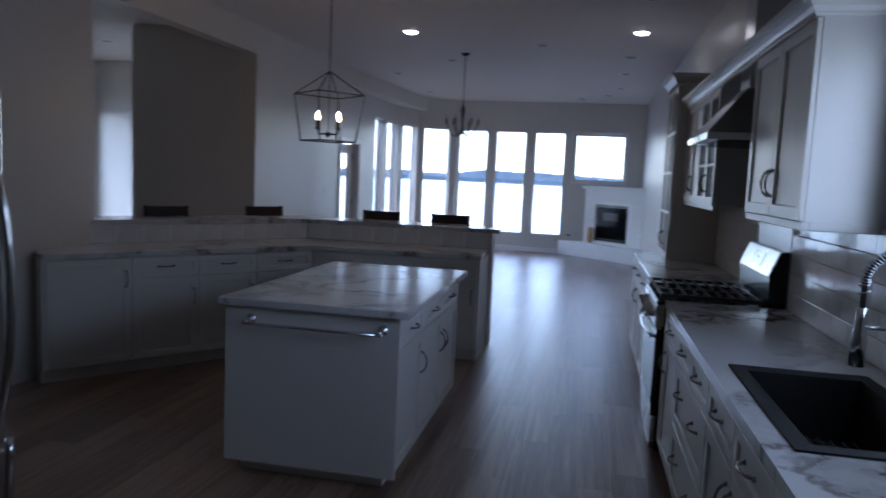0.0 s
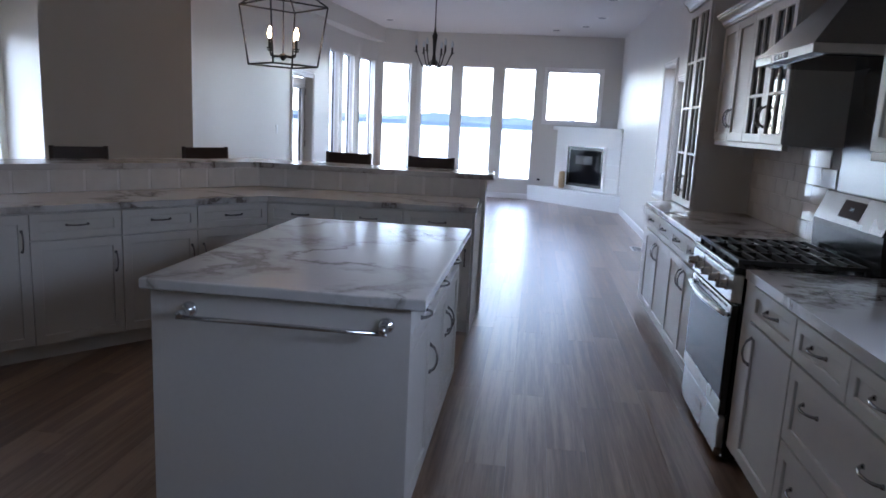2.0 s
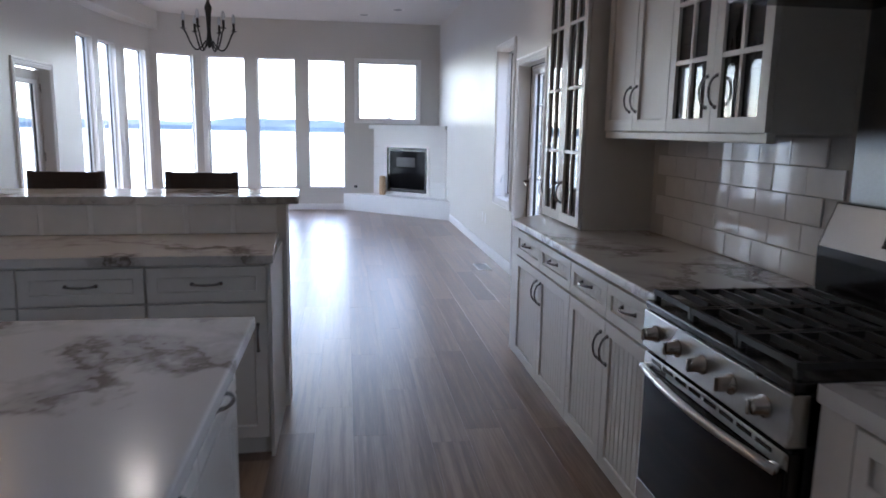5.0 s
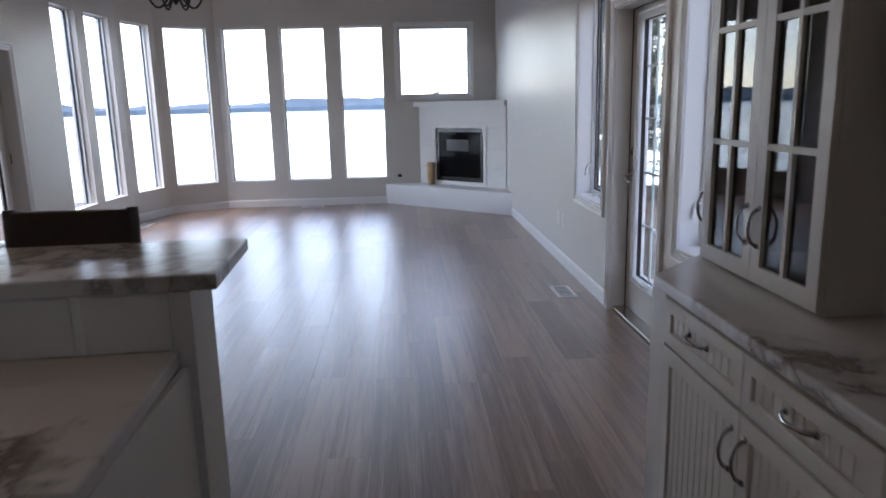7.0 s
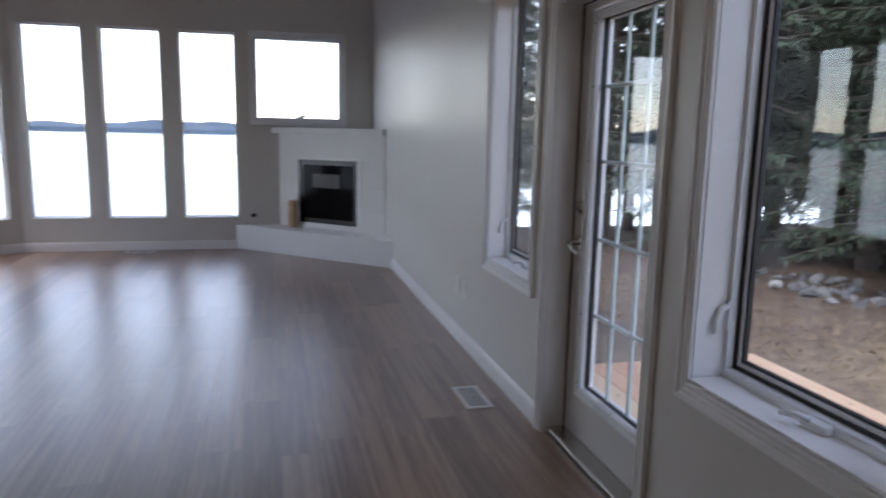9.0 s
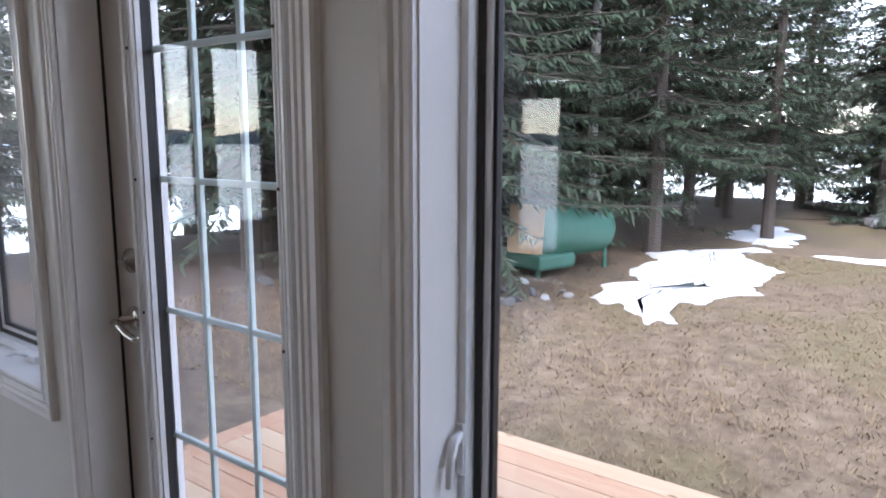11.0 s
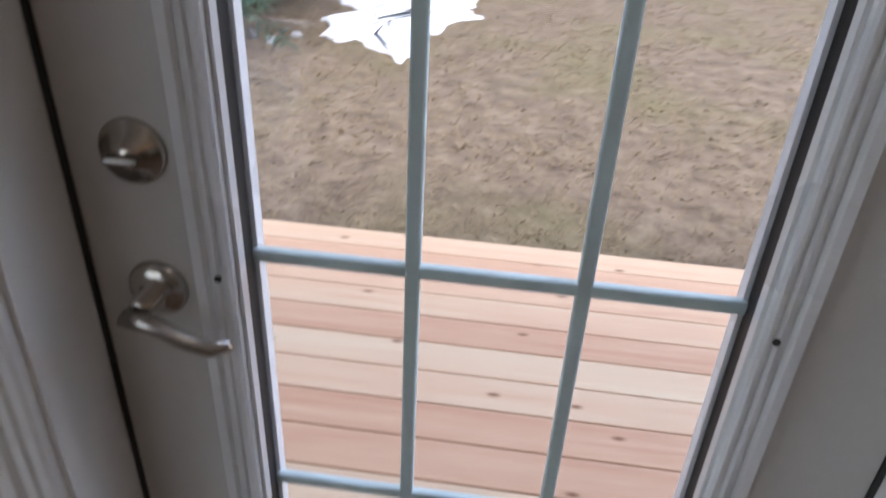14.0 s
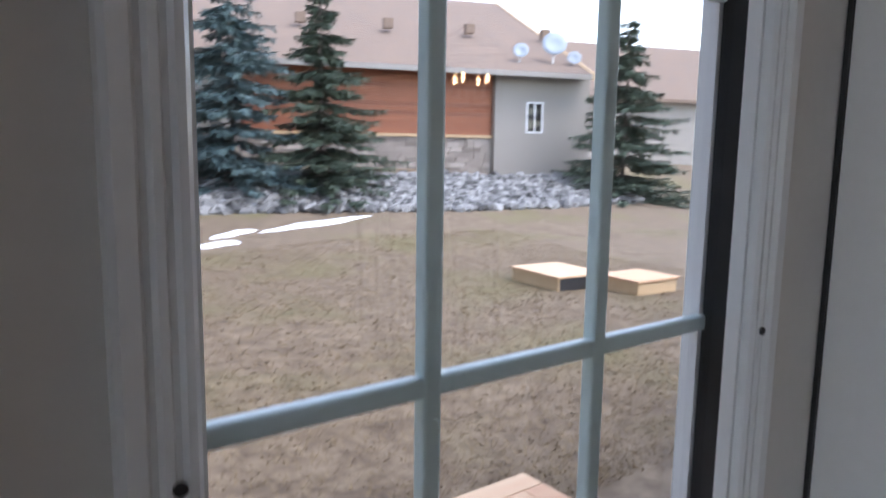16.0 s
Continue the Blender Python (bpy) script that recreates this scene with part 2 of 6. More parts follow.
def marble_material():
    m, nt, b = mat("veined_marble_laminate")
    co = coords(nt)
    warp = nd(nt, "ShaderNodeTexNoise", Scale=1.6, Detail=6.0, Roughness=0.6)
    nt.links.new(co, warp.inputs["Vector"])
    add = nt.nodes.new("ShaderNodeVectorMath")
    add.operation = "MULTIPLY_ADD"
    nt.links.new(warp.outputs["Color"], add.inputs[0])
    add.inputs[1].default_value = (1.1, 1.1, 1.1)
    nt.links.new(co, add.inputs[2])
    w = nd(nt, "ShaderNodeTexNoise", Scale=1.15, Detail=5.0, Roughness=0.5)
    nt.links.new(add.outputs[0], w.inputs["Vector"])
    vein = ramp(nt, w.outputs["Fac"], [(0.455, (0, 0, 0)), (0.492, (0.85, 0.85, 0.85)), (0.5, (1, 1, 1)), (0.507, (0.5, 0.5, 0.5)), (0.56, (0, 0, 0))])
    patch = nd(nt, "ShaderNodeTexNoise", Scale=0.9, Detail=2.0)
    nt.links.new(co, patch.inputs["Vector"])
    where = ramp(nt, patch.outputs["Fac"], [(0.4, (0.3, 0.3, 0.3)), (0.58, (1, 1, 1))])
    mul = nt.nodes.new("ShaderNodeMath")
    mul.operation = "MULTIPLY"
    nt.links.new(vein, mul.inputs[0])
    nt.links.new(where, mul.inputs[1])
    base = ramp(nt, patch.outputs["Fac"], [(0.3, (0.6, 0.59, 0.58)), (0.7, (0.71, 0.7, 0.69))])
    mix = nt.nodes.new("ShaderNodeMix")
    mix.data_type = "RGBA"
    nt.links.new(mul.outputs[0], mix.inputs[0])
    nt.links.new(base, mix.inputs[6])
    mix.inputs[7].default_value = (0.14, 0.112, 0.095, 1)
    nt.links.new(mix.outputs[2], b.inputs["Base Color"])
    b.inputs["Roughness"].default_value = 0.17
    fine = nd(nt, "ShaderNodeTexNoise", Scale=160.0, Detail=2.0)
    nt.links.new(co, fine.inputs["Vector"])
    bump(nt, b, fine.outputs["Fac"], 0.03, 0.0005)
    return m


MARBLE = marble_material()


def wood_material(name, stops, stretch=(14, 1.2, 14), rough=0.45, rand=0.5, relief=0.12, knots=0.0, gloss_vary=0.1, spec=0.5, warp=0.4):
    m, nt, b = mat(name)
    b.inputs["Specular IOR Level"].default_value = spec
    info = nt.nodes.new("ShaderNodeObjectInfo")
    t = nt.nodes.new("ShaderNodeTexCoord")
    off = nt.nodes.new("ShaderNodeVectorMath")
    off.operation = "MULTIPLY_ADD"
    comb = nt.nodes.new("ShaderNodeCombineXYZ")
    geo = nt.nodes.new("ShaderNodeNewGeometry")
    both, chance = nt.nodes.new("ShaderNodeMath"), nt.nodes.new("ShaderNodeMath")
    both.operation, chance.operation = "ADD", "FRACT"
    nt.links.new(info.outputs["Random"], both.inputs[0])
    nt.links.new(geo.outputs["Random Per Island"], both.inputs[1])
    nt.links.new(both.outputs[0], chance.inputs[0])
    for i in range(3):
        nt.links.new(chance.outputs[0], comb.inputs[i])
    nt.links.new(comb.outputs[0], off.inputs[0])
    off.inputs[1].default_value = (37, 61, 13)
    nt.links.new(t.outputs["Object"], off.inputs[2])
    mp = nt.nodes.new("ShaderNodeMapping")
    mp.inputs["Scale"].default_value = stretch
    nt.links.new(off.outputs[0], mp.inputs["Vector"])
    n1 = nd(nt, "ShaderNodeTexNoise", Scale=1.0, Detail=6.0, Roughness=0.6, Distortion=warp)
    n2 = nd(nt, "ShaderNodeTexNoise", Scale=6.0, Detail=3.0, Roughness=0.6)
    for n in (n1, n2):
        nt.links.new(mp.outputs[0], n.inputs["Vector"])
    s1 = nt.nodes.new("ShaderNodeMath")
    s1.operation = "MULTIPLY_ADD"
    nt.links.new(n2.outputs["Fac"], s1.inputs[0])
    s1.inputs[1].default_value = 0.35
    nt.links.new(n1.outputs["Fac"], s1.inputs[2])
    s2 = nt.nodes.new("ShaderNodeMath")
    s2.operation = "MULTIPLY_ADD"
    nt.links.new(chance.outputs[0], s2.inputs[0])
    s2.inputs[1].default_value = rand
    nt.links.new(s1.outputs[0], s2.inputs[2])
    s3 = nt.nodes.new("ShaderNodeMath")
    s3.operation = "MULTIPLY_ADD"
    nt.links.new(s2.outputs[0], s3.inputs[0])
    s3.inputs[1].default_value = 1 / (1 + rand)
    s3.inputs[2].default_value = -0.12
    col = ramp(nt, s3.outputs[0], stops)
    if knots:
        v = nt.nodes.new("ShaderNodeTexVoronoi")
        v.voronoi_dimensions = "2D"
        v.inputs["Scale"].default_value = knots
        mp2 = nt.nodes.new("ShaderNodeMapping")
        mp2.inputs["Scale"].default_value = (1.6, 0.7, 1)
        nt.links.new(off.outputs[0], mp2.inputs["Vector"])
        nt.links.new(mp2.outputs[0], v.inputs["Vector"])
        k = ramp(nt, v.outputs["Distance"], [(0.012, (1, 1, 1)), (0.045, (0, 0, 0))])
        mix = nt.nodes.new("ShaderNodeMix")
        mix.data_type = "RGBA"
        nt.links.new(k, mix.inputs[0])
        nt.links.new(col, mix.inputs[6])
        mix.inputs[7].default_value = (0.2, 0.08, 0.03, 1)
        col = mix.outputs[2]
    nt.links.new(col, b.inputs["Base Color"])
    nt.links.new(ramp(nt, n1.outputs["Fac"], [(0.3, [rough - gloss_vary / 2] * 3), (0.7, [rough + gloss_vary / 2] * 3)]), b.inputs["Roughness"])
    bump(nt, b, n2.outputs["Fac"], relief, 0.001)
    return m


FLOOR = wood_material("brown_vinyl_plank", [(0.3, (0.095, 0.05, 0.028)), (0.46, (0.185, 0.105, 0.063)), (0.64, (0.34, 0.228, 0.152))], (30, 1.0, 30), 0.36, 0.26, 0.04, gloss_vary=0.16, spec=0.75, warp=0.0)
FLOOR.node_tree.nodes["Principled BSDF"].inputs["Coat Weight"].default_value = 0.75
FLOOR.node_tree.nodes["Principled BSDF"].inputs["Coat Roughness"].default_value = 0.34
DECKW = wood_material("fresh_cedar_board", [(0.2, (0.54, 0.28, 0.16)), (0.5, (0.66, 0.425, 0.265)), (0.8, (0.71, 0.55, 0.36))], (22, 1.0, 22), 0.7, 0.5, 0.2, 2.2)
CEDAR = wood_material("red_cedar_siding", [(0.2, (0.17, 0.05, 0.022)), (0.8, (0.33, 0.115, 0.05))], (1, 9, 9), 0.6, 0.5)
PLYWOOD = wood_material("raw_plywood", [(0.2, (0.42, 0.28, 0.15)), (0.8, (0.6, 0.44, 0.27))], (3, 3, 14), 0.7, 0.3)
BARK = plain("bark", (0.075, 0.058, 0.047), 0.9, grain=18, vary=0.5, relief=0.8, depth=0.02)
BIRCH = plain("birch_bark", (0.38, 0.36, 0.34), 0.8, grain=9, vary=0.45, relief=0.5, depth=0.01)
ROCK = plain("grey_stone", (0.2, 0.2, 0.205), 0.85, grain=9, vary=0.4, relief=0.6, depth=0.02)
SNOW = plain("old_snow", (0.82, 0.84, 0.87), 0.7, grain=15, vary=0.05, relief=0.5, depth=0.02)
TANKM = plain("green_painted_tank", (0.04, 0.135, 0.095), 0.5, grain=8, vary=0.15)
SHINGLE = plain("brown_shingle", (0.19, 0.135, 0.1), 0.9, grain=14, vary=0.25, relief=0.5, depth=0.01)
STUCCO = plain("beige_siding", (0.27, 0.245, 0.22), 0.8, grain=25, vary=0.06, relief=0.2)
DISHM = plain("satellite_dish_paint", (0.3, 0.34, 0.38), 0.5)


def leaf_material(name, c0, c1):
    m, nt, b = mat(name)
    g = nt.nodes.new("ShaderNodeNewGeometry")
    nt.links.new(ramp(nt, g.outputs["Random Per Island"], [(0.0, c0), (1.0, c1)]), b.inputs["Base Color"])
    b.inputs["Roughness"].default_value = 0.7
    return m


NEEDLE = leaf_material("spruce_needles", (0.016, 0.032, 0.017), (0.045, 0.072, 0.034))
NEEDLE_G = leaf_material("grey_green_spruce_needles", (0.04, 0.062, 0.042), (0.1, 0.135, 0.09))
NEEDLE_B = leaf_material("blue_spruce_needles", (0.055, 0.1, 0.105), (0.15, 0.22, 0.22))
STONES = leaf_material("loose_rubble_stone", (0.045, 0.044, 0.043), (0.3, 0.295, 0.285))
STRAW = leaf_material("dry_grass_blades", (0.13, 0.09, 0.05), (0.32, 0.235, 0.13))

# ---- setting: floor, walls, ceiling ----
CZ = 3.27
BAY = [(0.0, 6.30), (-4.10, 6.30), (-4.82, 5.87), (-5.04, 5.10), (-5.12, 4.20), (-5.12, -1.28)]


def wall(name, p0, p1, thick, z0, z1, holes=(), ext0=0.0, ext1=0.0, material=None, label=""):
    """A wall whose inner face runs from p0 to p1; its thickness lies to the right of that way. holes: (s0, s1, z0, z1)."""
    p0, p1 = Vector((*p0, 0)), Vector((*p1, 0))
    d = (p1 - p0).normalized()
    n = Vector((d.y, -d.x, 0))
    length = (p1 - p0).length
    cuts = sorted({0.0, length, *[h[0] for h in holes], *[h[1] for h in holes]})
    bm = bmesh.new()

    def slab(s0, s1, a, b):
        lo0, lo1 = s0 - (ext0 if s0 == 0 else 0), s1 + (ext1 if s1 == length else 0)
        q = [p0 + d * s0, p0 + d * s1, p0 + d * lo1 + n * thick, p0 + d * lo0 + n * thick]
        lo = [bm.verts.new((v.x, v.y, a)) for v in q]
        hi = [bm.verts.new((v.x, v.y, b)) for v in q]
        bm.faces.new(lo[::-1])
        bm.faces.new(hi)
        for i in range(4):
            bm.faces.new((lo[i], lo[(i + 1) % 4], hi[(i + 1) % 4], hi[i]))

    for s0, s1 in zip(cuts, cuts[1:]):
        inside = sorted((h[2], h[3]) for h in holes if h[0] <= s0 + 1e-6 and h[1] >= s1 - 1e-6)
        z = z0
        for a, b in inside:
            if a > z:
                slab(s0, s1, z, a)
            z = b
        if z < z1:
            slab(s0, s1, z, z1)
    return link(name, bm, material or WALL, kind="structure", label=label or "smooth painted drywall in pale warm grey", category="wall")


def mitre(a, b, c, t):
    u, v = (Vector(b) - Vector(a)).normalized(), (Vector(c) - Vector(b)).normalized()
    ang = math.acos(max(-1, min(1, u.dot(v))))
    return t * math.tan(ang / 2)


WT = 0.16
floor_base = link("floor", prism([(0.16, 6.44), (-4.15, 6.44), (-4.95, 5.95), (-5.18, 5.12), (-5.26, 4.2), (-5.26, -1.2), (-9.5, -1.2), (-9.5, -10.7), (0.16, -10.7)], -0.2, -0.012), GROUT, kind="structure", label="brown wood-look vinyl plank floor", category="floor")
ceiling = link("ceiling", prism([(0.16, 6.46), (-4.2, 6.46), (-5.0, 5.98), (-5.22, 5.12), (-5.3, 4.2), (-5.3, 1.7), (-9.7, 1.7), (-9.7, -10.8), (0.16, -10.8)], CZ, CZ + 0.2), CEIL, kind="structure", label="flat white painted ceiling with small recessed lights", category="ceiling")

ZB, ZT = 0.391, 2.628
FLAT = [(1.672, 2.317), (2.527, 3.178), (3.382, 4.014)]
m1 = mitre(BAY[0], BAY[1], BAY[2], WT)
m2 = mitre(BAY[1], BAY[2], BAY[3], WT)
m3 = mitre(BAY[2], BAY[3], BAY[4], WT)
m4 = mitre(BAY[3], BAY[4], BAY[5], WT)
wall("wall_far", BAY[0], BAY[1], WT, 0, CZ, [(0.392, 1.45, 1.602, 2.607)] + [(a, b, ZB, ZT) for a, b in FLAT], 0.16, m1)
wall("wall_bay_1", BAY[1], BAY[2], WT, 0, CZ, [(0.13, 0.72, ZB, ZT)], m1, m2)
wall("wall_bay_2", BAY[2], BAY[3], WT, 0, CZ, [(0.12, 0.70, ZB, ZT)], m2, m3)
wall("wall_bay_3", BAY[3], BAY[4], WT, 0, CZ, [(0.18, 0.76, ZB, ZT)], m3, m4)
DOORL = (1.72, 2.62)
wall("wall_left", BAY[4], BAY[5], WT, 0, CZ, [(0.06, 0.64, ZB, ZT), (4.20 - DOORL[1], 4.20 - DOORL[0], 0, 2.07)], m4, 0)
# right wall, from the kitchen end to the far corner
YS = -10.6
wall("wall_right", (0, YS), (0, 6.30), 0.18, 0, CZ, [(-7.75 - YS, -6.38 - YS, 1.27, 2.25), (-1.60 - YS, -0.835 - YS, 0.69, 2.30), (-0.562 - YS, 0.375 - YS, -0.02, 2.09), (0.60 - YS, 1.315 - YS, 0.71, 2.30)], 0, 0)
# closing wall out of view, darkened so that less light bounces back
wall("wall_back", (-4.93, YS), (0.16, YS), WT, 0, CZ, material=BOUNCE_CUT, label="plain unseen wall closing the kitchen, dark taupe to cut bounced light")
wall("wall_kitchen_left", (-4.93, -4.36), (-4.93, YS), WT, 0, CZ)
wall("wall_hall", (-5.28, -1.28), (-6.80, -1.28), WT, 0, CZ)
wall("wall_hall_side", (-6.80, -1.12), (-6.80, 1.5), WT, 0, CZ)
wall("wall_hall_far", (-6.80, 1.5), (-9.5, 1.5), WT, 0, CZ)
wall("wall_hall_left", (-9.5, 1.5), (-9.5, -6.0), WT, 0, CZ, [(0.14, 2.1, 0.25, 2.45)])
wall("wall_hall_back", (-9.5, -6.0), (-5.09, -6.0), WT, 0, CZ)
link("header_beam", box(-5.28, -5.12, -4.36, -1.28, 2.93, CZ), WALL, kind="structure", label="painted drywall header over the hall opening", category="beam")

link("bulkhead", prism([(-5.13, 0.6), (-4.68, 6.10), (-4.6, 6.31), (-5.13, 6.31)], 2.99, CZ + 0.01), WALL, kind="structure", label="painted drywall bulkhead along the lake-side wall", category="bulkhead")

# planks run along y
PL, PW = 1.22, 0.182


def plank_bm(length):
    bm = bmesh.new()
    g, c = 0.0002, 0.0005
    x0, x1, y0, y1 = g, PW - g, g, length - g
    lo = [bm.verts.new(p) for p in ((x0, y0, -0.012), (x1, y0, -0.012), (x1, y1, -0.012), (x0, y1, -0.012))]
    mid = [bm.verts.new(p) for p in ((x0, y0, -c), (x1, y0, -c), (x1, y1, -c), (x0, y1, -c))]
    hi = [bm.verts.new(p) for p in ((x0 + c, y0 + c, 0), (x1 - c, y0 + c, 0), (x1 - c, y1 - c, 0), (x0 + c, y1 - c, 0))]
    for a, b in ((lo, mid), (mid, hi)):
        for i in range(4):
            bm.faces.new((a[i], a[(i + 1) % 4], b[(i + 1) % 4], b[i]))
    bm.faces.new(hi)
    bm.faces.new(lo[::-1])
    return bm


def plank_spans():
    rng = random.Random(5)
    out = []
    for k in range(52):
        x = 0.0 - PW * (k + 1)
        xc = x + PW / 2
        if xc > -4.1:
            end = 6.42
        elif xc > -4.82:
            end = 6.42 + (xc + 4.1) * 0.6
        elif xc > -5.04:
            end = 5.95 + (xc + 4.82) * 3.5
        elif xc > -5.24:
            end = 4.2
        else:
            end = -1.25
        y = YS - rng.random() * PL
        while y < end - 0.02:
            a, b = max(y, YS), min(y + PL, end)
            if b - a > 0.03:
                out.append((x, a, b - a))
            y += PL
    return out


# ---- windows and doors ----
def frame_at(p0, p1):
    """Local x along the wall from p0 to p1, local y outward, z up."""
    d = (Vector((*p1, 0)) - Vector((*p0, 0))).normalized()
    n = Vector((d.y, -d.x, 0))
    m = Matrix(((d.x, n.x, 0, p0[0]), (d.y, n.y, 0, p0[1]), (0, 0, 1, 0), (0, 0, 0, 1)))
    return m


def ring(x0, x1, z0, z1, w, y0, y1, bm=None):
    return frame_bm(x0, x1, z0, z1, x0 + w, x1 - w, z0 + w, z1 - w, y0, y1, bm)


def pane_ob(parent, x0, x1, z0, z1, y, th=0.006, name="pane"):
    ob = part(name, box(x0, x1, y, y + th, z0, z1), GLASS, parent)
    ob.visible_shadow = False
    return ob


WIN = [0]


def bay_window(m, s0, s1, z0, z1):
    WIN[0] += 1
    w = empty(f"window_{WIN[0]}", m, "tall fixed window with a thin white vinyl frame, lake behind", "window", "lake windows", "structure")
    part("window_frame", ring(s0, s1, z0, z1, 0.015, 0.07, 0.14), VINYL, w)
    part("window_bead", ring(s0 + 0.015, s1 - 0.015, z0 + 0.015, z1 - 0.015, 0.005, 0.095, 0.12), RUBBER, w)
    part("window_sill", box(s0, s1, -0.012, 0.07, z0, z0 + 0.012, 0.003), TRIM, w)
    pane_ob(w, s0 + 0.017, s1 - 0.017, z0 + 0.017, z1 - 0.017, 0.105)
    return w


mf = frame_at(BAY[0], BAY[1])
for a, b in FLAT:
    bay_window(mf, a, b, ZB, ZT)
bay_window(frame_at(BAY[1], BAY[2]), 0.13, 0.72, ZB, ZT)
bay_window(frame_at(BAY[2], BAY[3]), 0.12, 0.70, ZB, ZT)
bay_window(frame_at(BAY[3], BAY[4]), 0.18, 0.76, ZB, ZT)
bay_window(frame_at(BAY[4], BAY[5]), 0.06, 0.64, ZB, ZT)
bay_window(frame_at((-9.5, 1.5), (-9.5, -6.0)), 0.14, 2.1, 0.25, 2.45)

CASING = [(0, 0), (0.0, 0.012), (0.006, 0.016), (0.014, 0.016), (0.018, 0.011), (0.024, 0.011), (0.028, 0.016), (0.036, 0.016), (0.04, 0.011), (0.046, 0.011), (0.052, 0.019), (0.07, 0.021), (0.075, 0.014), (0.075, 0)]


def casing_ring(x0, x1, z0, z1, w=0.075, bottom=True):
    """Fluted casing round an opening, in the wall's local frame, mitred at the corners."""
    bm = bmesh.new()
    k = w / 0.075
    prof = [(o * k, h) for o, h in CASING]
    corners = [(x0, z0, -1, -1), (x0, z1, -1, 1), (x1, z1, 1, 1), (x1, z0, 1, -1)]
    loops = [[bm.verts.new((cx + sx * o, -h, cz + (sz * o if (bottom or sz > 0) else 0))) for o, h in prof] for cx, cz, sx, sz in corners]
    pairs = [(0, 1), (1, 2), (2, 3)] + ([(3, 0)] if bottom else [])
    n = len(prof)
    for a, b in pairs:
        for i in range(n):
            bm.faces.new((loops[a][i], loops[a][(i + 1) % n], loops[b][(i + 1) % n], loops[b][i]))
    if not bottom:
        bm.faces.new(loops[0])
        bm.faces.new(loops[3])
    return bm


def crank(parent, x, y, z):
    """A folding casement crank on the sill rail."""
    c = part("crank_cover", box(x - 0.045, x + 0.045, y - 0.035, y, z, z + 0.028, 0.008), VINYL, parent)
    part("crank_arm", tube([(x - 0.01, y - 0.03, z + 0.025), (x - 0.03, y - 0.055, z + 0.035), (x - 0.07, y - 0.06, z + 0.022), (x - 0.085, y - 0.062, z + 0.02)], [0.008, 0.009, 0.007, 0.009], 8), VINYL, c, smooth=True)


def casement(m, s0, s1, z0, z1, label, with_crank=True, latch_left=True):
    WIN[0] += 1
    w = empty(f"window_{WIN[0]}", m, label, "window", "", "structure")
    part("casing", casing_ring(s0, s1, z0, z1, 0.066), TRIM, w, "white fluted moulding")
    part("jamb", ring(s0, s1, z0, z1, 0.004, 0.0, 0.178), TRIM, w)
    part("window_sill", box(s0 + 0.004, s1 - 0.004, -0.01, 0.108, z0 + 0.004, z0 + 0.016, 0.003), TRIM, w)
    part("window_frame", frame_bm(s0 + 0.004, s1 - 0.004, z0 + 0.0165, z1 - 0.004, s0 + 0.02, s1 - 0.02, z0 + 0.046, z1 - 0.02, 0.108, 0.172), VINYL, w)
    part("gasket", frame_bm(s0 + 0.02, s1 - 0.02, z0 + 0.046, z1 - 0.02, s0 + 0.034, s1 - 0.034, z0 + 0.06, z1 - 0.034, 0.135, 0.165), RUBBER, w)
    part("sash", ring(s0 + 0.034, s1 - 0.034, z0 + 0.06, z1 - 0.034, 0.013, 0.14, 0.165), VINYL, w)
    part("glazing_seal", ring(s0 + 0.047, s1 - 0.047, z0 + 0.073, z1 - 0.047, 0.008, 0.145, 0.162), RUBBER, w)
    pane_ob(w, s0 + 0.053, s1 - 0.053, z0 + 0.079, z1 - 0.053, 0.151)
    if with_crank:
        crank(w, (s0 + s1) / 2 + 0.05, 0.108, z0 + 0.016)
        xs = s0 + 0.012
        plate = part("latch_plate", box(xs - 0.008, xs + 0.008, 0.1, 0.108, z0 + 0.17, z0 + 0.27, 0.003), VINYL, w)
        part("latch", tube([(xs, 0.102, z0 + 0.25), (xs + 0.003, 0.08, z0 + 0.243), (xs + 0.006, 0.066, z0 + 0.215), (xs + 0.008, 0.058, z0 + 0.165)], [0.009, 0.011, 0.009, 0.006], 8), VINYL, plate, smooth=True)
    return w


# local x of the right wall runs from its far end towards the kitchen
MR = Matrix(((0, 1, 0, 0), (-1, 0, 0, 0), (0, 0, 1, 0), (0, 0, 0, 1)))
casement(MR, -1.315, -0.60, 0.71, 2.30, "white casement window beside the deck door, closed")
casement(MR, 0.835, 1.60, 0.69, 2.30, "white casement window with a folding crank, closed")
casement(MR, 6.38, 7.75, 1.27, 2.25, "white casement window over the sink", False)
WIN[0] += 1
hw = empty(f"window_{WIN[0]}", mf, "square white awning window above the fireplace", "window", "", "structure")
part("casing", casing_ring(0.392, 1.45, 1.602, 2.607, 0.06), TRIM, hw)
part("window_frame", ring(0.392, 1.45, 1.602, 2.607, 0.028, 0.03, 0.13), VINYL, hw)
part("window_bead", ring(0.42, 1.422, 1.63, 2.579, 0.006, 0.07, 0.1), RUBBER, hw)
pane_ob(hw, 0.423, 1.419, 1.633, 2.576, 0.085)
crank(hw, 0.9, 0.03, 1.632)


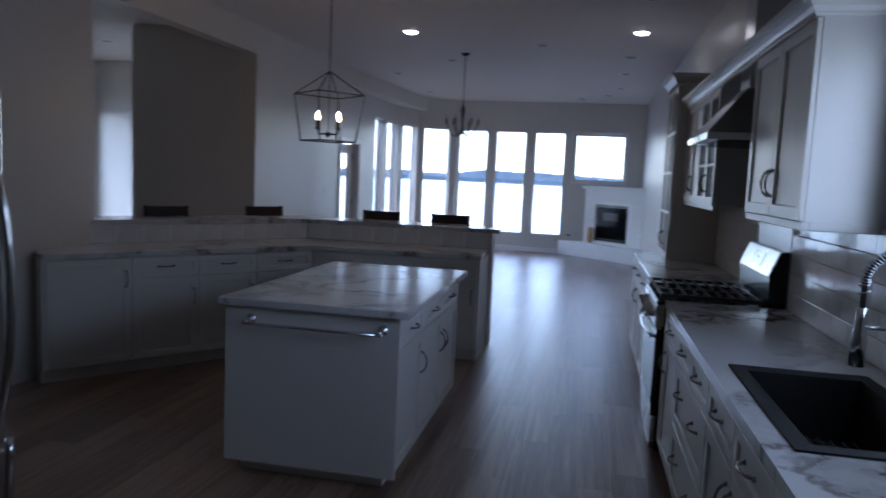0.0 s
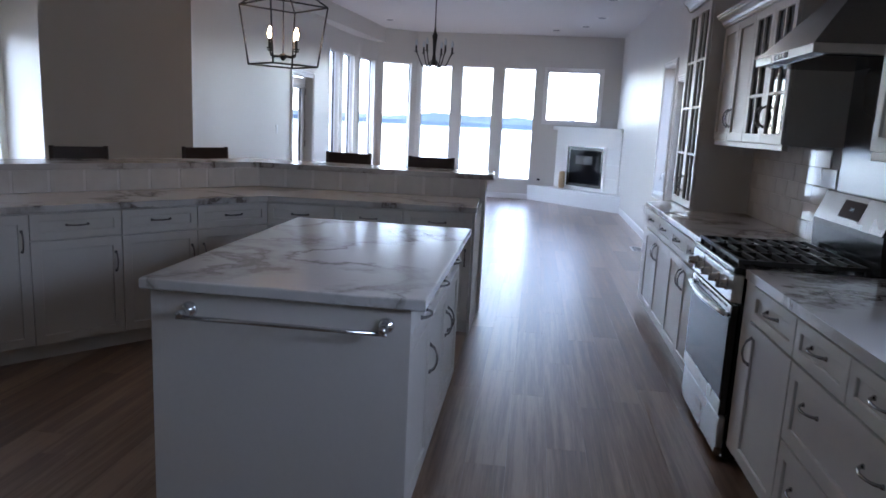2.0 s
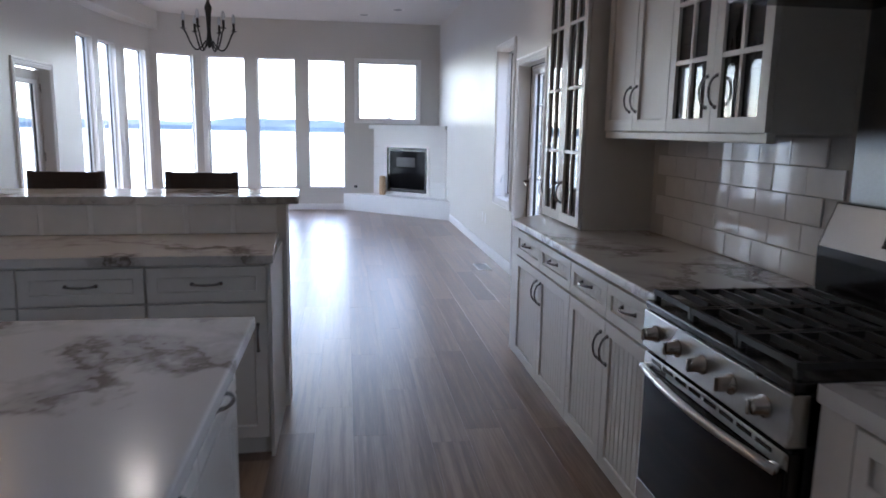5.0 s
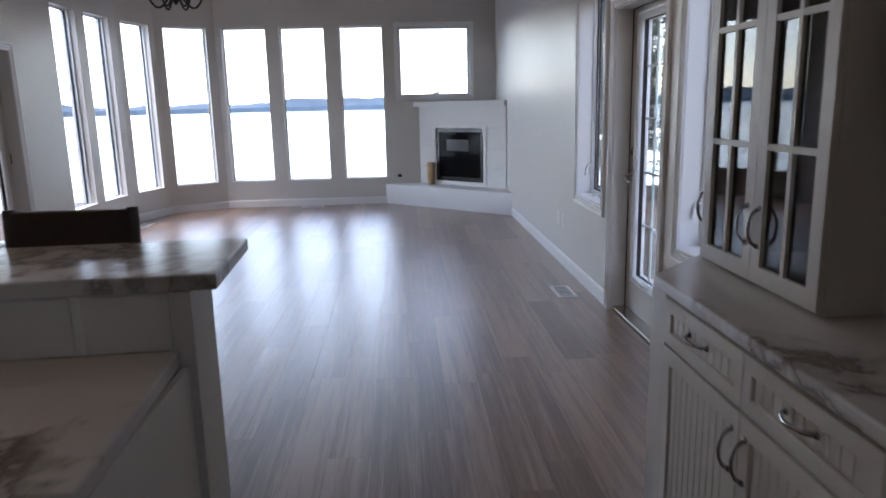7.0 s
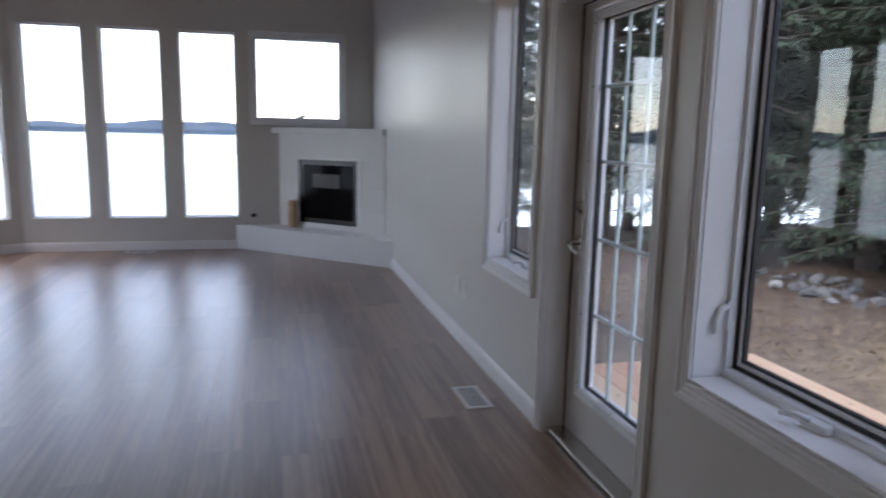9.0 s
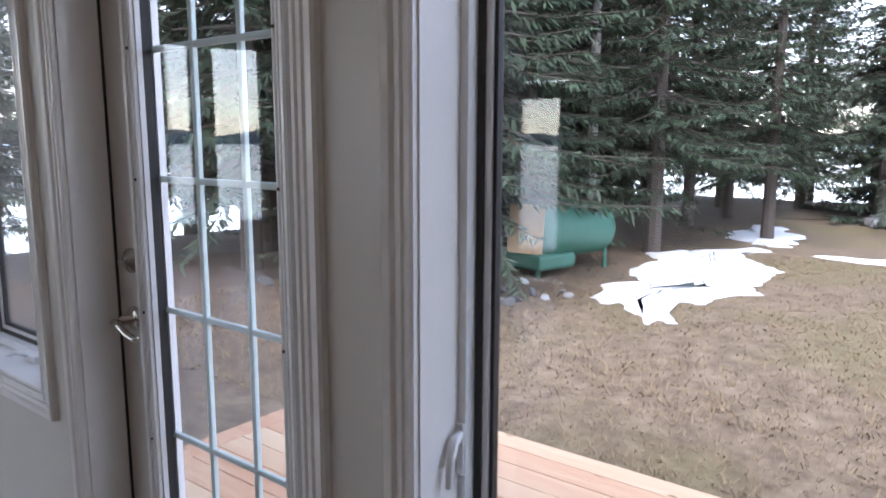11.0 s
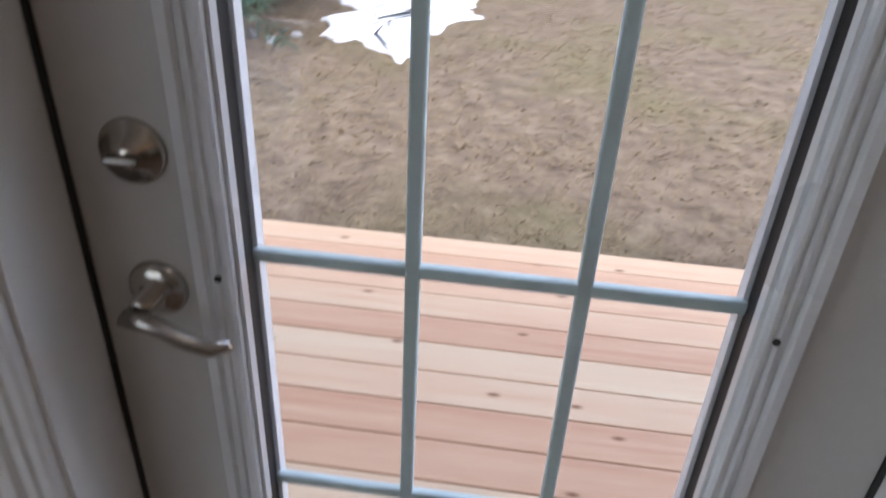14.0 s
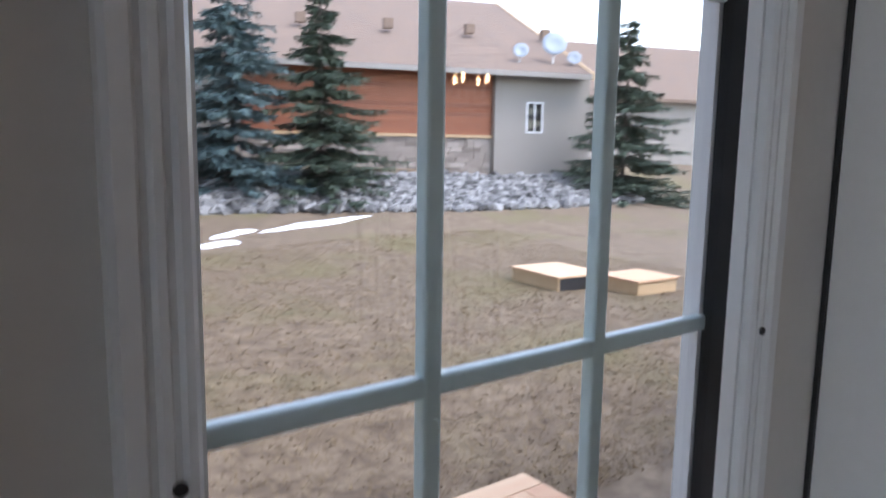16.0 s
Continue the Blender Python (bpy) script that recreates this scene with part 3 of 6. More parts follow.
def grid_door(name, m, w, h, gx, gz, label, screws, y0=0.115):
    """A full-lite door in its opening. Local x from 0 to w; gx, gz: the glass."""
    d = empty(name, m, label, "door", "", "structure")
    slab = frame_bm(0, w, 0.03, h, gx[0], gx[1], gz[0], gz[1], y0, y0 + 0.056)
    part("slab", slab, DOORP, d, "white painted steel door slab")
    rim = casing_ring(gx[0], gx[1], gz[0], gz[1], 0.042)
    bmesh.ops.scale(rim, vec=(1, 0.9, 1), verts=rim.verts)
    bmesh.ops.translate(rim, vec=(0, y0, 0), verts=rim.verts)
    lf = part("lite_frame", rim, VINYL, d, "white ridged frame round the glass")
    part("inner_lip", ring(gx[0], gx[1], gz[0], gz[1], 0.005, y0 - 0.002, y0 + 0.013), VINYL, d)
    part("outer_lip", ring(gx[0] + 0.001, gx[1] - 0.001, gz[0] + 0.001, gz[1] - 0.001, 0.008, y0 + 0.041, y0 + 0.06), VINYL, d)
    for zz in screws:
        for xx in (gx[0] - 0.014, gx[1] + 0.012):
            part("screw", lathe([(0, 0), (0.004, 0.0), (0.004, 0.0025), (0, 0.0025)], 10, None, Matrix.Translation((xx, y0 - 0.016, zz)) @ pose(0, 0, 0, 90)), RUBBER, lf)
    part("gasket", ring(gx[0], gx[1], gz[0], gz[1], 0.004, y0 + 0.0135, y0 + 0.04), RUBBER, d)
    pane_ob(d, gx[0] + 0.004, gx[1] - 0.004, gz[0] + 0.004, gz[1] - 0.004, y0 + 0.028)
    return d


# deck door: slab from y = 0.35 to -0.555
DM = MR @ Matrix.Translation((-0.35, 0, 0))
GX = (0.165, 0.165 + 0.545)
GZ = (0.285, 1.985)
BZ = [0.645, 1.003, 1.358, 1.69]
deck_door = grid_door("door_1", DM, 0.882, 2.055, GX, GZ, "white full-lite door with a grid of bars, closed", [0.31, *BZ, 1.96])
for zc in BZ:
    part("grid_bar", box(GX[0] + 0.002, GX[1] - 0.002, 0.151, 0.163, zc - 0.0085, zc + 0.0085, 0.003), GRIDP, deck_door)
for yc in (0.0, -0.187):
    part("grid_bar", box(0.35 - yc - 0.0085, 0.35 - yc + 0.0085, 0.15, 0.164, GZ[0] + 0.002, GZ[1] - 0.002, 0.003), GRIDP, deck_door)
KNOB = Matrix.Translation((0.35 - 0.277, 0.115, 1.134)) @ pose(0, 0, 0, 90)
bolt = part("deadbolt", lathe([(0, 0), (0.035, 0), (0.035, 0.004), (0.032, 0.008), (0.026, 0.0085), (0.025, 0.013), (0.018, 0.0135), (0.016, 0.02), (0, 0.02)], 28, None, KNOB), NICKEL, deck_door, "brushed nickel deadbolt rose", True)
part("thumb_turn", box(0.35 - 0.277 - 0.017, 0.35 - 0.277 + 0.017, 0.083, 0.097, 1.13, 1.138, 0.003), NICKEL, bolt)
LEV = Matrix.Translation((0.35 - 0.277, 0.115, 0.972)) @ pose(0, 0, 0, 90)
lever = part("lever_rose", lathe([(0, 0), (0.034, 0), (0.034, 0.004), (0.03, 0.009), (0.022, 0.011), (0.013, 0.013), (0.012, 0.045), (0, 0.045)], 28, None, LEV), NICKEL, deck_door, "brushed nickel lever handle", True)
lx, lz = 0.35 - 0.277, 0.972
part("lever_arm", tube([(lx - 0.004, 0.064, lz - 0.002), (lx - 0.012, 0.06, lz - 0.004), (lx + 0.02, 0.058, lz - 0.008), (lx + 0.05, 0.06, lz - 0.026), (lx + 0.078, 0.064, lz - 0.036), (lx + 0.098, 0.066, lz - 0.03)], [0.008, 0.011, 0.010, 0.0095, 0.009, 0.006], 12), NICKEL, lever, "", True)
part("casing", casing_ring(-0.014, 0.9, -0.0, 2.075, 0.068, False), TRIM, deck_door, "white fluted moulding")
jamb = bmesh.new()
box(-0.0245, -0.006, 0, 0.175, 0, 2.0895, bm=jamb)
box(0.888, 0.907, 0, 0.175, 0, 2.0895, bm=jamb)
box(-0.006, 0.888, 0, 0.175, 2.067, 2.0895, bm=jamb)
part("jamb", jamb, TRIM, deck_door)
part("weather_strip", ring(-0.006, 0.888, -0.02, 2.067, 0.0062, 0.109, 0.1145), RUBBER, deck_door, "black weather strip round the slab")
part("threshold", box(-0.006, 0.888, 0.02, 0.2, -0.005, 0.028, 0.006), NICKEL, deck_door, "metal and wood threshold")

# side door in the left wall, to the lake terrace
ML = frame_at(BAY[4], BAY[5]) @ Matrix.Translation((4.20 - DOORL[1], 0, 0))
side_door = grid_door("door_2", ML, 0.9, 2.05, (0.15, 0.75), (0.28, 1.9), "white glazed door in the lake-side wall, closed", [])
part("casing", casing_ring(-0.0, 0.9, 0.0, 2.06, 0.08, False), TRIM, side_door)
part("deadbolt", lathe([(0, 0), (0.033, 0), (0.03, 0.012), (0, 0.018)], 18, None, Matrix.Translation((0.83, 0.115, 1.1)) @ pose(0, 0, 0, 90)), NICKEL, side_door)
part("lever_arm", tube([(0.83, 0.11, 0.95), (0.83, 0.06, 0.95), (0.73, 0.06, 0.945)], 0.009, 8), NICKEL, side_door)
for zz in (0.25, 1.05, 1.85):
    part("hinge", tube([(0.006, 0.108, zz - 0.05), (0.006, 0.108, zz + 0.05)], 0.008, 8), NICKEL, side_door)

# baseboards
BASEP = [(0, 0), (0.013, 0), (0.013, 0.085), (0.009, 0.1), (0.004, 0.108), (0, 0.11)]


def baseboard(p0, p1):
    d = (Vector((*p1, 0)) - Vector((*p0, 0))).normalized()
    link("baseboard", extrude_profile(BASEP, (*p0, 0), (*p1, 0), (-d.y, d.x, 0), (0, 0, 1)), TRIM, kind="structure", label="white painted baseboard along the wall", category="baseboard")


for a, b in ((BAY[0], BAY[1]), (BAY[1], BAY[2]), (BAY[2], BAY[3]), (BAY[3], BAY[4])):
    baseboard(a, b)
baseboard(BAY[4], (-5.12, DOORL[1] + 0.08))
baseboard((-5.12, DOORL[0] - 0.08), BAY[5])
baseboard((0, 0.433), (0, 4.72))
baseboard((0, -1.68), (0, -0.62))
baseboard((-5.12, -1.28), (-6.80, -1.28))

# ---- kitchen: cabinets ----
def shaker(x0, x1, z0, z1, stile=0.055):
    """A recessed-panel front in one piece; its face lies at y = -0.02 and points to -y."""
    bm = bmesh.new()
    s = min(stile, (x1 - x0) * 0.22, (z1 - z0) * 0.3)
    e, c = 0.002, 0.003
    def loop(d, y):
        return [bm.verts.new(p) for p in ((x0 + d, y, z0 + d), (x1 - d, y, z0 + d), (x1 - d, y, z1 - d), (x0 + d, y, z1 - d))]
    loops = [loop(0, 0), loop(0, -0.018), loop(e, -0.02), loop(s - c, -0.02), loop(s, -0.017), loop(s, -0.009)]
    for a, b in zip(loops, loops[1:]):
        for k in range(4):
            bm.faces.new((a[k], a[(k + 1) % 4], b[(k + 1) % 4], b[k]))
    bm.faces.new(loops[0])
    bm.faces.new(loops[-1])
    return bm


def beadboard(x0, x1, z0, z1, stile=0.055):
    """A grooved sheet in the recess of a front, in one piece."""
    s = min(stile, (x1 - x0) * 0.22, (z1 - z0) * 0.3)
    a, b = x0 + s + 0.001, x1 - s - 0.001
    n = max(2, round((b - a) / 0.04))
    w = (b - a) / n
    prof = []
    for i in range(n):
        o = a + i * w
        prof += [(o, -0.0095), (o + 0.004, -0.0125), (o + w - 0.004, -0.0125)]
    prof += [(b, -0.0095), (b, -0.0085), (a, -0.0085)]
    bm = bmesh.new()
    lo = [bm.verts.new((x, y, z0 + s + 0.001)) for x, y in prof]
    hi = [bm.verts.new((x, y, z1 - s - 0.001)) for x, y in prof]
    bm.faces.new(lo)
    bm.faces.new(hi[::-1])
    for i in range(len(prof)):
        k = (i + 1) % len(prof)
        bm.faces.new((lo[i], hi[i], hi[k], lo[k]))
    return bm


def pull(cx, cz, vertical, size=0.115, y=-0.02):
    """A bowed metal pull."""
    h, pts = size / 2, []
    for i in range(11):
        a = -1 + 2 * i / 10
        out = y - 0.03 * (1 - a * a) ** 0.6 - 0.002
        pts.append((cx + (0 if vertical else a * h), out, cz + (a * h if vertical else 0)))
    bm = tube(pts, [0.006, 0.0055, 0.0045, 0.0045, 0.005, 0.0055, 0.005, 0.0045, 0.0045, 0.0055, 0.006], 8)
    for e in (-1, 1):
        p = Vector((cx + (0 if vertical else e * h), y, cz + (e * h if vertical else 0)))
        lathe([(0.009, 0), (0.008, 0.004), (0.005, 0.008), (0, 0.008)], 10, bm, Matrix.Translation(p) @ pose(0, 0, 0, 90))
    return bm


def front(parent, kind, x0, x1, z0, z1, handles, beads=False):
    g = 0.002
    ob = part(kind, shaker(x0 + g, x1 - g, z0 + g, z1 - g), CAB, parent)
    if beads:
        part("beadboard", beadboard(x0 + g, x1 - g, z0 + g, z1 - g), CAB, ob, "grooved beadboard panel")
    for cx, cz, v in handles:
        part("handle", pull(cx, cz, v), PULLM, ob, "bowed satin nickel pull", True)
    return ob


def base_unit(m, w, d, fronts, label, name="base_cabinet", beads=False, toe=True, group="kitchen base cabinets", top=0.878):
    c = empty(name, m, label, "cabinet", group)
    part("body", box(0, w, 0.002, d, 0.1, top), CAB, c)
    if toe:
        part("toe_kick", box(0, w, 0.06, d, 0.0, 0.1), CAB, c)
    for kind, x0, x1, z0, z1, hs in fronts:
        front(c, kind, x0, x1, z0, z1, hs, beads)
    return c


def pair(w, x=0.0, drawers=True):
    """Two drawers over two doors."""
    h, out = w / 2, []
    for i in (0, 1):
        a, b = x + i * h, x + (i + 1) * h
        out.append(("drawer", a, b, 0.72, 0.872, [((a + b) / 2, 0.81, False)]))
        hx = b - 0.035 if i == 0 else a + 0.035
        out.append(("door", a, b, 0.105, 0.715, [(hx, 0.6, True)]))
    return out


def right_front(y, x=-0.63):
    """The frame of a unit on the right wall that begins at y and runs towards the kitchen."""
    return Matrix(((0, 1, 0, x), (-1, 0, 0, y), (0, 0, 1, 0), (0, 0, 0, 1)))


D = 0.625
end_unit = base_unit(right_front(-2.335), 1.015, D, pair(1.015), "cream base cabinet with beadboard drawers and doors", beads=True)
part("filler", box(-0.125, -0.001, -0.018, 0.3, 0.1, 0.877, 0.002), CAB, end_unit, "plain cream filler stile")
base_unit(right_front(-3.355), 0.895, D, pair(0.895), "cream base cabinet with beadboard drawers and doors", beads=True)
narrow = base_unit(right_front(-5.055), 0.6, D, [("drawer", 0.11, 0.6, 0.72, 0.872, [(0.37, 0.81, False)]), ("door", 0.11, 0.6, 0.105, 0.715, [(0.165, 0.6, True)])], "narrow cream base cabinet beside the range")
part("filler", box(0.001, 0.108, -0.018, 0.0, 0.1, 0.877, 0.002), CAB, narrow, "plain cream filler stile")
base_unit(right_front(-5.66), 0.865, D, [("drawer", 0, 0.43, 0.72, 0.872, [(0.215, 0.81, False)]), ("drawer", 0.43, 0.865, 0.72, 0.872, [(0.65, 0.81, False)]), ("drawer", 0, 0.865, 0.42, 0.715, [(0.215, 0.61, False), (0.65, 0.61, False)]), ("drawer", 0, 0.865, 0.105, 0.415, [(0.215, 0.3, False), (0.65, 0.3, False)])], "cream drawer cabinet with two small and two wide drawers")
base_unit(right_front(-6.53), 0.905, D, pair(0.905), "cream sink cabinet with two doors and false drawer fronts", top=0.66)
base_unit(right_front(-7.44), 0.95, D, pair(0.95), "cream base cabinet with drawers and doors")


def counter(name, points, z1=0.92, th=0.04, label="", category="worktop"):
    return link(name, prism(points, z1 - th, z1, 0.007), MARBLE, label=label, category=category)


counter("worktop", [(-0.655, -2.24), (-0.655, -4.25), (-0.002, -4.25), (-0.002, -1.69), (-0.105, -1.69)], label="white marble-look worktop with grey veins beside the range")
# near worktop with the sink cut out
SX0, SX1, SY0, SY1 = -0.58, -0.11, -7.33, -6.48
wt = empty("worktop", Matrix(), "white marble-look worktop with grey veins round the sink", "worktop")
for nm, pts in (("front_strip", [(-0.655, -5.05), (-0.655, -8.4), (SX0 + 0.02, -8.4), (SX0 + 0.02, -5.05)]), ("back_strip", [(SX1 - 0.02, -5.05), (SX1 - 0.02, -8.4), (-0.002, -8.4), (-0.002, -5.05)]), ("far_slab", [(SX0 + 0.02, -5.05), (SX0 + 0.02, SY1 - 0.02), (SX1 - 0.02, SY1 - 0.02), (SX1 - 0.02, -5.05)]), ("near_slab", [(SX0 + 0.02, SY0 + 0.02), (SX0 + 0.02, -8.4), (SX1 - 0.02, -8.4), (SX1 - 0.02, SY0 + 0.02)])):
    part(nm, prism(pts, 0.88, 0.92), MARBLE, wt)

# sink: stainless steel whose shade is put into a near-black colour
sink = empty("sink", Matrix.Translation((0, 0, 0)), "steel drop-in sink let into the worktop, its shade painted near black", "sink")
rim = bmesh.new()
box(SX0, SX0 + 0.05, SY0, SY1, 0.9205, 0.927, bm=rim)
box(SX1 - 0.05, SX1, SY0, SY1, 0.9205, 0.927, bm=rim)
box(SX0 + 0.05, SX1 - 0.05, SY0, SY0 + 0.05, 0.9205, 0.927, bm=rim)
box(SX0 + 0.05, SX1 - 0.05, SY1 - 0.078, SY1, 0.9205, 0.927, bm=rim)
part("rim", rim, SHADED_SINK, sink)
bowl = bmesh.new()
x0, x1, y0, y1 = SX0 + 0.05, SX1 - 0.05, SY0 + 0.05, SY1 - 0.078
loops = [[bowl.verts.new((x, y, z)) for x, y in ((x0 - d, y0 - d), (x1 + d, y0 - d), (x1 + d, y1 + d), (x0 - d, y1 + d))] for d, z in ((0.006, 0.69), (0.006, 0.92), (0.0, 0.92), (-0.012, 0.705), (-0.02, 0.7))]
for a, b in zip(loops, loops[1:]):
    for k in range(4):
        bowl.faces.new((a[k], a[(k + 1) % 4], b[(k + 1) % 4], b[k]))
bowl.faces.new(loops[0])
bowl.faces.new(loops[-1])
part("bowl", bowl, SHADED_SINK, sink)
part("drain", lathe([(0, 0.7), (0.045, 0.7), (0.045, 0.704), (0.03, 0.702), (0, 0.702)], 20, None, Matrix.Translation((-0.34, -6.85, 0.001))), STEEL, sink)
for k in range(10):
    part("grid_wire", tube([(x0 + 0.02 + k * 0.037, y0 + 0.02, 0.715), (x0 + 0.02 + k * 0.037, y1 - 0.02, 0.715)], 0.003, 6), STEEL, sink)

# faucet with a coiled spring neck
fx, fy = -0.075, -6.93
fau = empty("faucet", Matrix.Translation((fx, fy, 0.92)), "chrome spring-neck kitchen faucet behind the sink", "faucet")
part("base", lathe([(0, 0), (0.032, 0), (0.03, 0.012), (0.022, 0.018), (0.022, 0.09), (0.018, 0.1), (0, 0.1)], 20), CHROME, fau, smooth=True)
neck = [(0, 0, 0.1), (0, 0, 0.38)] + [(-0.11 + 0.11 * math.cos(a), 0.06 * (1 - math.cos(a)) / 2, 0.38 + 0.11 * math.sin(a)) for a in [math.pi * k / 12 for k in range(1, 13)]] + [(-0.22, 0.06, 0.3)]
part("hose", tube(neck, 0.008, 10), RUBBER, fau, smooth=True)
coil = []
tot = len(neck) - 1
for i in range(560):
    u = 0.6 + (tot - 1.2) * i / 559
    k = min(int(u), tot - 1)
    p = Vector(neck[k]).lerp(Vector(neck[k + 1]), u - k)
    d = (Vector(neck[k + 1]) - Vector(neck[k])).normalized()
    s = Vector((0, 1, 0))
    s = (s - d * s.dot(d)).normalized()
    q = d.cross(s)
    a = i * 2 * math.pi / 14
    coil.append(p + (s * math.cos(a) + q * math.sin(a)) * 0.015)
part("spring", tube(coil, 0.003, 5), CHROME, fau, smooth=True)
part("spray_head", lathe([(0, 0.13), (0.022, 0.13), (0.024, 0.2), (0.017, 0.27), (0.015, 0.31), (0, 0.31)], 16, None, Matrix.Translation((-0.22, 0.06, 0))), CHROME, fau, smooth=True)
part("lever", tube([(0, -0.022, 0.06), (0, -0.06, 0.075), (0, -0.1, 0.1)], [0.01, 0.007, 0.006], 8), CHROME, fau, smooth=True)
part("holder_arm", tube([(0, 0, 0.25), (-0.11, 0.03, 0.255), (-0.2, 0.055, 0.25)], 0.005, 8), CHROME, fau, smooth=True)

# ---- upper cabinets ----
def glass_front(parent, x0, x1, z0, z1, cols, zsplits, hx, hz, hv=True):
    """A door with a grid of small panes."""
    g, s = 0.002, 0.052
    a, b, lo, hi = x0 + g, x1 - g, z0 + g, z1 - g
    bm = frame_bm(a, b, lo, hi, a + s, b - s, lo + s, hi - s, -0.02, 0)
    ob = part("door", bm, CAB, parent)
    inner = b - a - 2 * s
    for k in range(1, cols):
        xc = a + s + inner * k / cols
        part("muntin", box(xc - 0.009, xc + 0.009, -0.019, -0.003, lo + s, hi - s), CAB, ob)
    for f in zsplits:
        zc = lo + s + (hi - lo - 2 * s) * f
        part("muntin", box(a + s, b - s, -0.0185, -0.0035, zc - 0.009, zc + 0.009), CAB, ob)
    pane = part("pane", box(a + s - 0.003, b - s + 0.003, -0.006, -0.0075, lo + s - 0.003, hi - s + 0.003), CABGLASS, ob)
    pane.visible_shadow = False
    part("handle", pull(hx, hz, hv), PULLM, ob, "bowed satin nickel pull", True)
    return ob


def carcass(c, w, d, z0, z1, shelves):
    """Sides, top, bottom, back and shelves of an open-fronted cabinet."""
    t = 0.018
    part("side_panel", box(0, t, 0.002, d, z0, z1), CAB, c)
    part("side_panel", box(w - t, w, 0.002, d, z0, z1), CAB, c)
    part("bottom_panel", box(t, w - t, 0.002, d, z0, z0 + t), CAB, c)
    part("top_panel", box(t, w - t, 0.002, d, z1 - t, z1), CAB, c)
    part("back_panel", box(t, w - t, d - 0.008, d, z0 + t, z1 - t), CAB, c)
    for z in shelves:
        part("shelf", box(t, w - t, 0.03, d - 0.008, z, z + t), CAB, c)


CROWN = [(0, 0), (0.012, 0), (0.014, 0.012), (0.022, 0.016), (0.03, 0.034), (0.046, 0.05), (0.058, 0.056), (0.06, 0.066), (0.07, 0.07), (0.072, 0.085), (0, 0.085)]


def crown(parent, w, d, z, left=True, right=True):
    bm = bmesh.new()
    pts = []
    for o, h in CROWN:
        row = [(0 - (o if left else 0), d), (0 - (o if left else 0), -0.02 - o), (w + (o if right else 0), -0.02 - o), (w + (o if right else 0), d)]
        pts.append([bm.verts.new((x, y, z + h)) for x, y in row])
    for a, b in zip(pts, pts[1:]):
        for i in range(3):
            bm.faces.new((a[i], a[i + 1], b[i + 1], b[i]))
    bm.faces.new(pts[-1])
    bm.faces.new(pts[0][::-1])
    part("crown", bm, CAB, parent, "stepped crown moulding")


# glass-fronted hutch that stands on the worktop
HW = 0.70
hutch = empty("hutch", right_front(-2.05, -0.40), "cream hutch with two paned glass doors standing on the worktop", "cabinet")
carcass(hutch, HW, 0.398, 0.922, 2.46, (1.3, 1.7, 2.1))
glass_front(hutch, 0, HW / 2, 0.93, 2.45, 2, (0.25, 0.5, 0.75), HW / 2 - 0.035, 1.1)
glass_front(hutch, HW / 2, HW, 0.93, 2.45, 2, (0.25, 0.5, 0.75), HW / 2 + 0.035, 1.1)
# angled end with its own glass door
HE = (Vector((-0.04, -1.69, 0)) - Vector((-0.40, -2.05, 0)))
hl = HE.length
he = Matrix(((-HE.x / hl, -HE.y / hl * -1, 0, -0.04), (-HE.y / hl, HE.x / hl * -1, 0, -1.69), (0, 0, 1, 0), (0, 0, 0, 1)))
corner = empty("corner_hutch", he, "angled cream hutch end with a paned glass door", "cabinet")
part("top_panel", prism([(0, 0.002), (hl, 0.002), (hl / 2 + 0.05, hl / 2 - 0.06)], 2.44, 2.458), CAB, corner)
part("bottom_panel", prism([(0, 0.002), (hl, 0.002), (hl / 2 + 0.05, hl / 2 - 0.06)], 0.922, 0.94), CAB, corner)
for zz in (1.3, 1.7, 2.1):
    part("shelf", prism([(0.03, 0.03), (hl - 0.03, 0.03), (hl / 2 + 0.05, hl / 2 - 0.07)], zz, zz + 0.018), CAB, corner)
glass_front(corner, 0.0, hl, 0.93, 2.45, 2, (0.25, 0.5, 0.75), hl - 0.035, 1.1)
part("crown", extrude_profile(CROWN, (-0.03, -0.02, 2.46), (hl + 0.03, -0.02, 2.46), (0, -1, 0), (0, 0, 1)), CAB, corner)
crown(hutch, HW, 0.398, 2.46, False)
be = Matrix(((-0.7071, 0.7071, 0, -0.095), (-0.7071, -0.7071, 0, -1.70), (0, 0, 1, 0), (0, 0, 0, 1)))
cbase = empty("corner_cabinet", be, "angled cream base cabinet end with a beadboard door", "cabinet", "kitchen base cabinets")
part("body", prism([(0, 0.002), (0.71, 0.002), (0.4, 0.33), (0.06, 0.06)], 0.1, 0.878), CAB, cbase)
part("toe_kick", prism([(0.06, 0.055), (0.66, 0.055), (0.4, 0.33)], 0.0, 0.1), CAB, cbase)
front(cbase, "door", 0.01, 0.70, 0.105, 0.872, [(0.655, 0.7, True)], True)

# upper cabinet beyond the range: plain door pair and glass door pair
UW = 1.44
UZ0, UZ1 = 1.455, 2.24
up = empty("upper_cabinet", right_front(-2.79, -0.295), "cream wall cabinet with two plain and two paned glass doors", "cabinet", "wall cabinets")
carcass(up, UW, 0.293, UZ0, UZ1, (1.72, 1.98))
front(up, "door", 0, 0.36, UZ0, UZ1, [(0.36 - 0.035, UZ0 + 0.15, True)])
front(up, "door", 0.36, 0.72, UZ0, UZ1, [(0.36 + 0.035, UZ0 + 0.15, True)])
glass_front(up, 0.72, 1.08, UZ0, UZ1, 2, (0.33, 0.67), 1.08 - 0.035, UZ0 + 0.15)
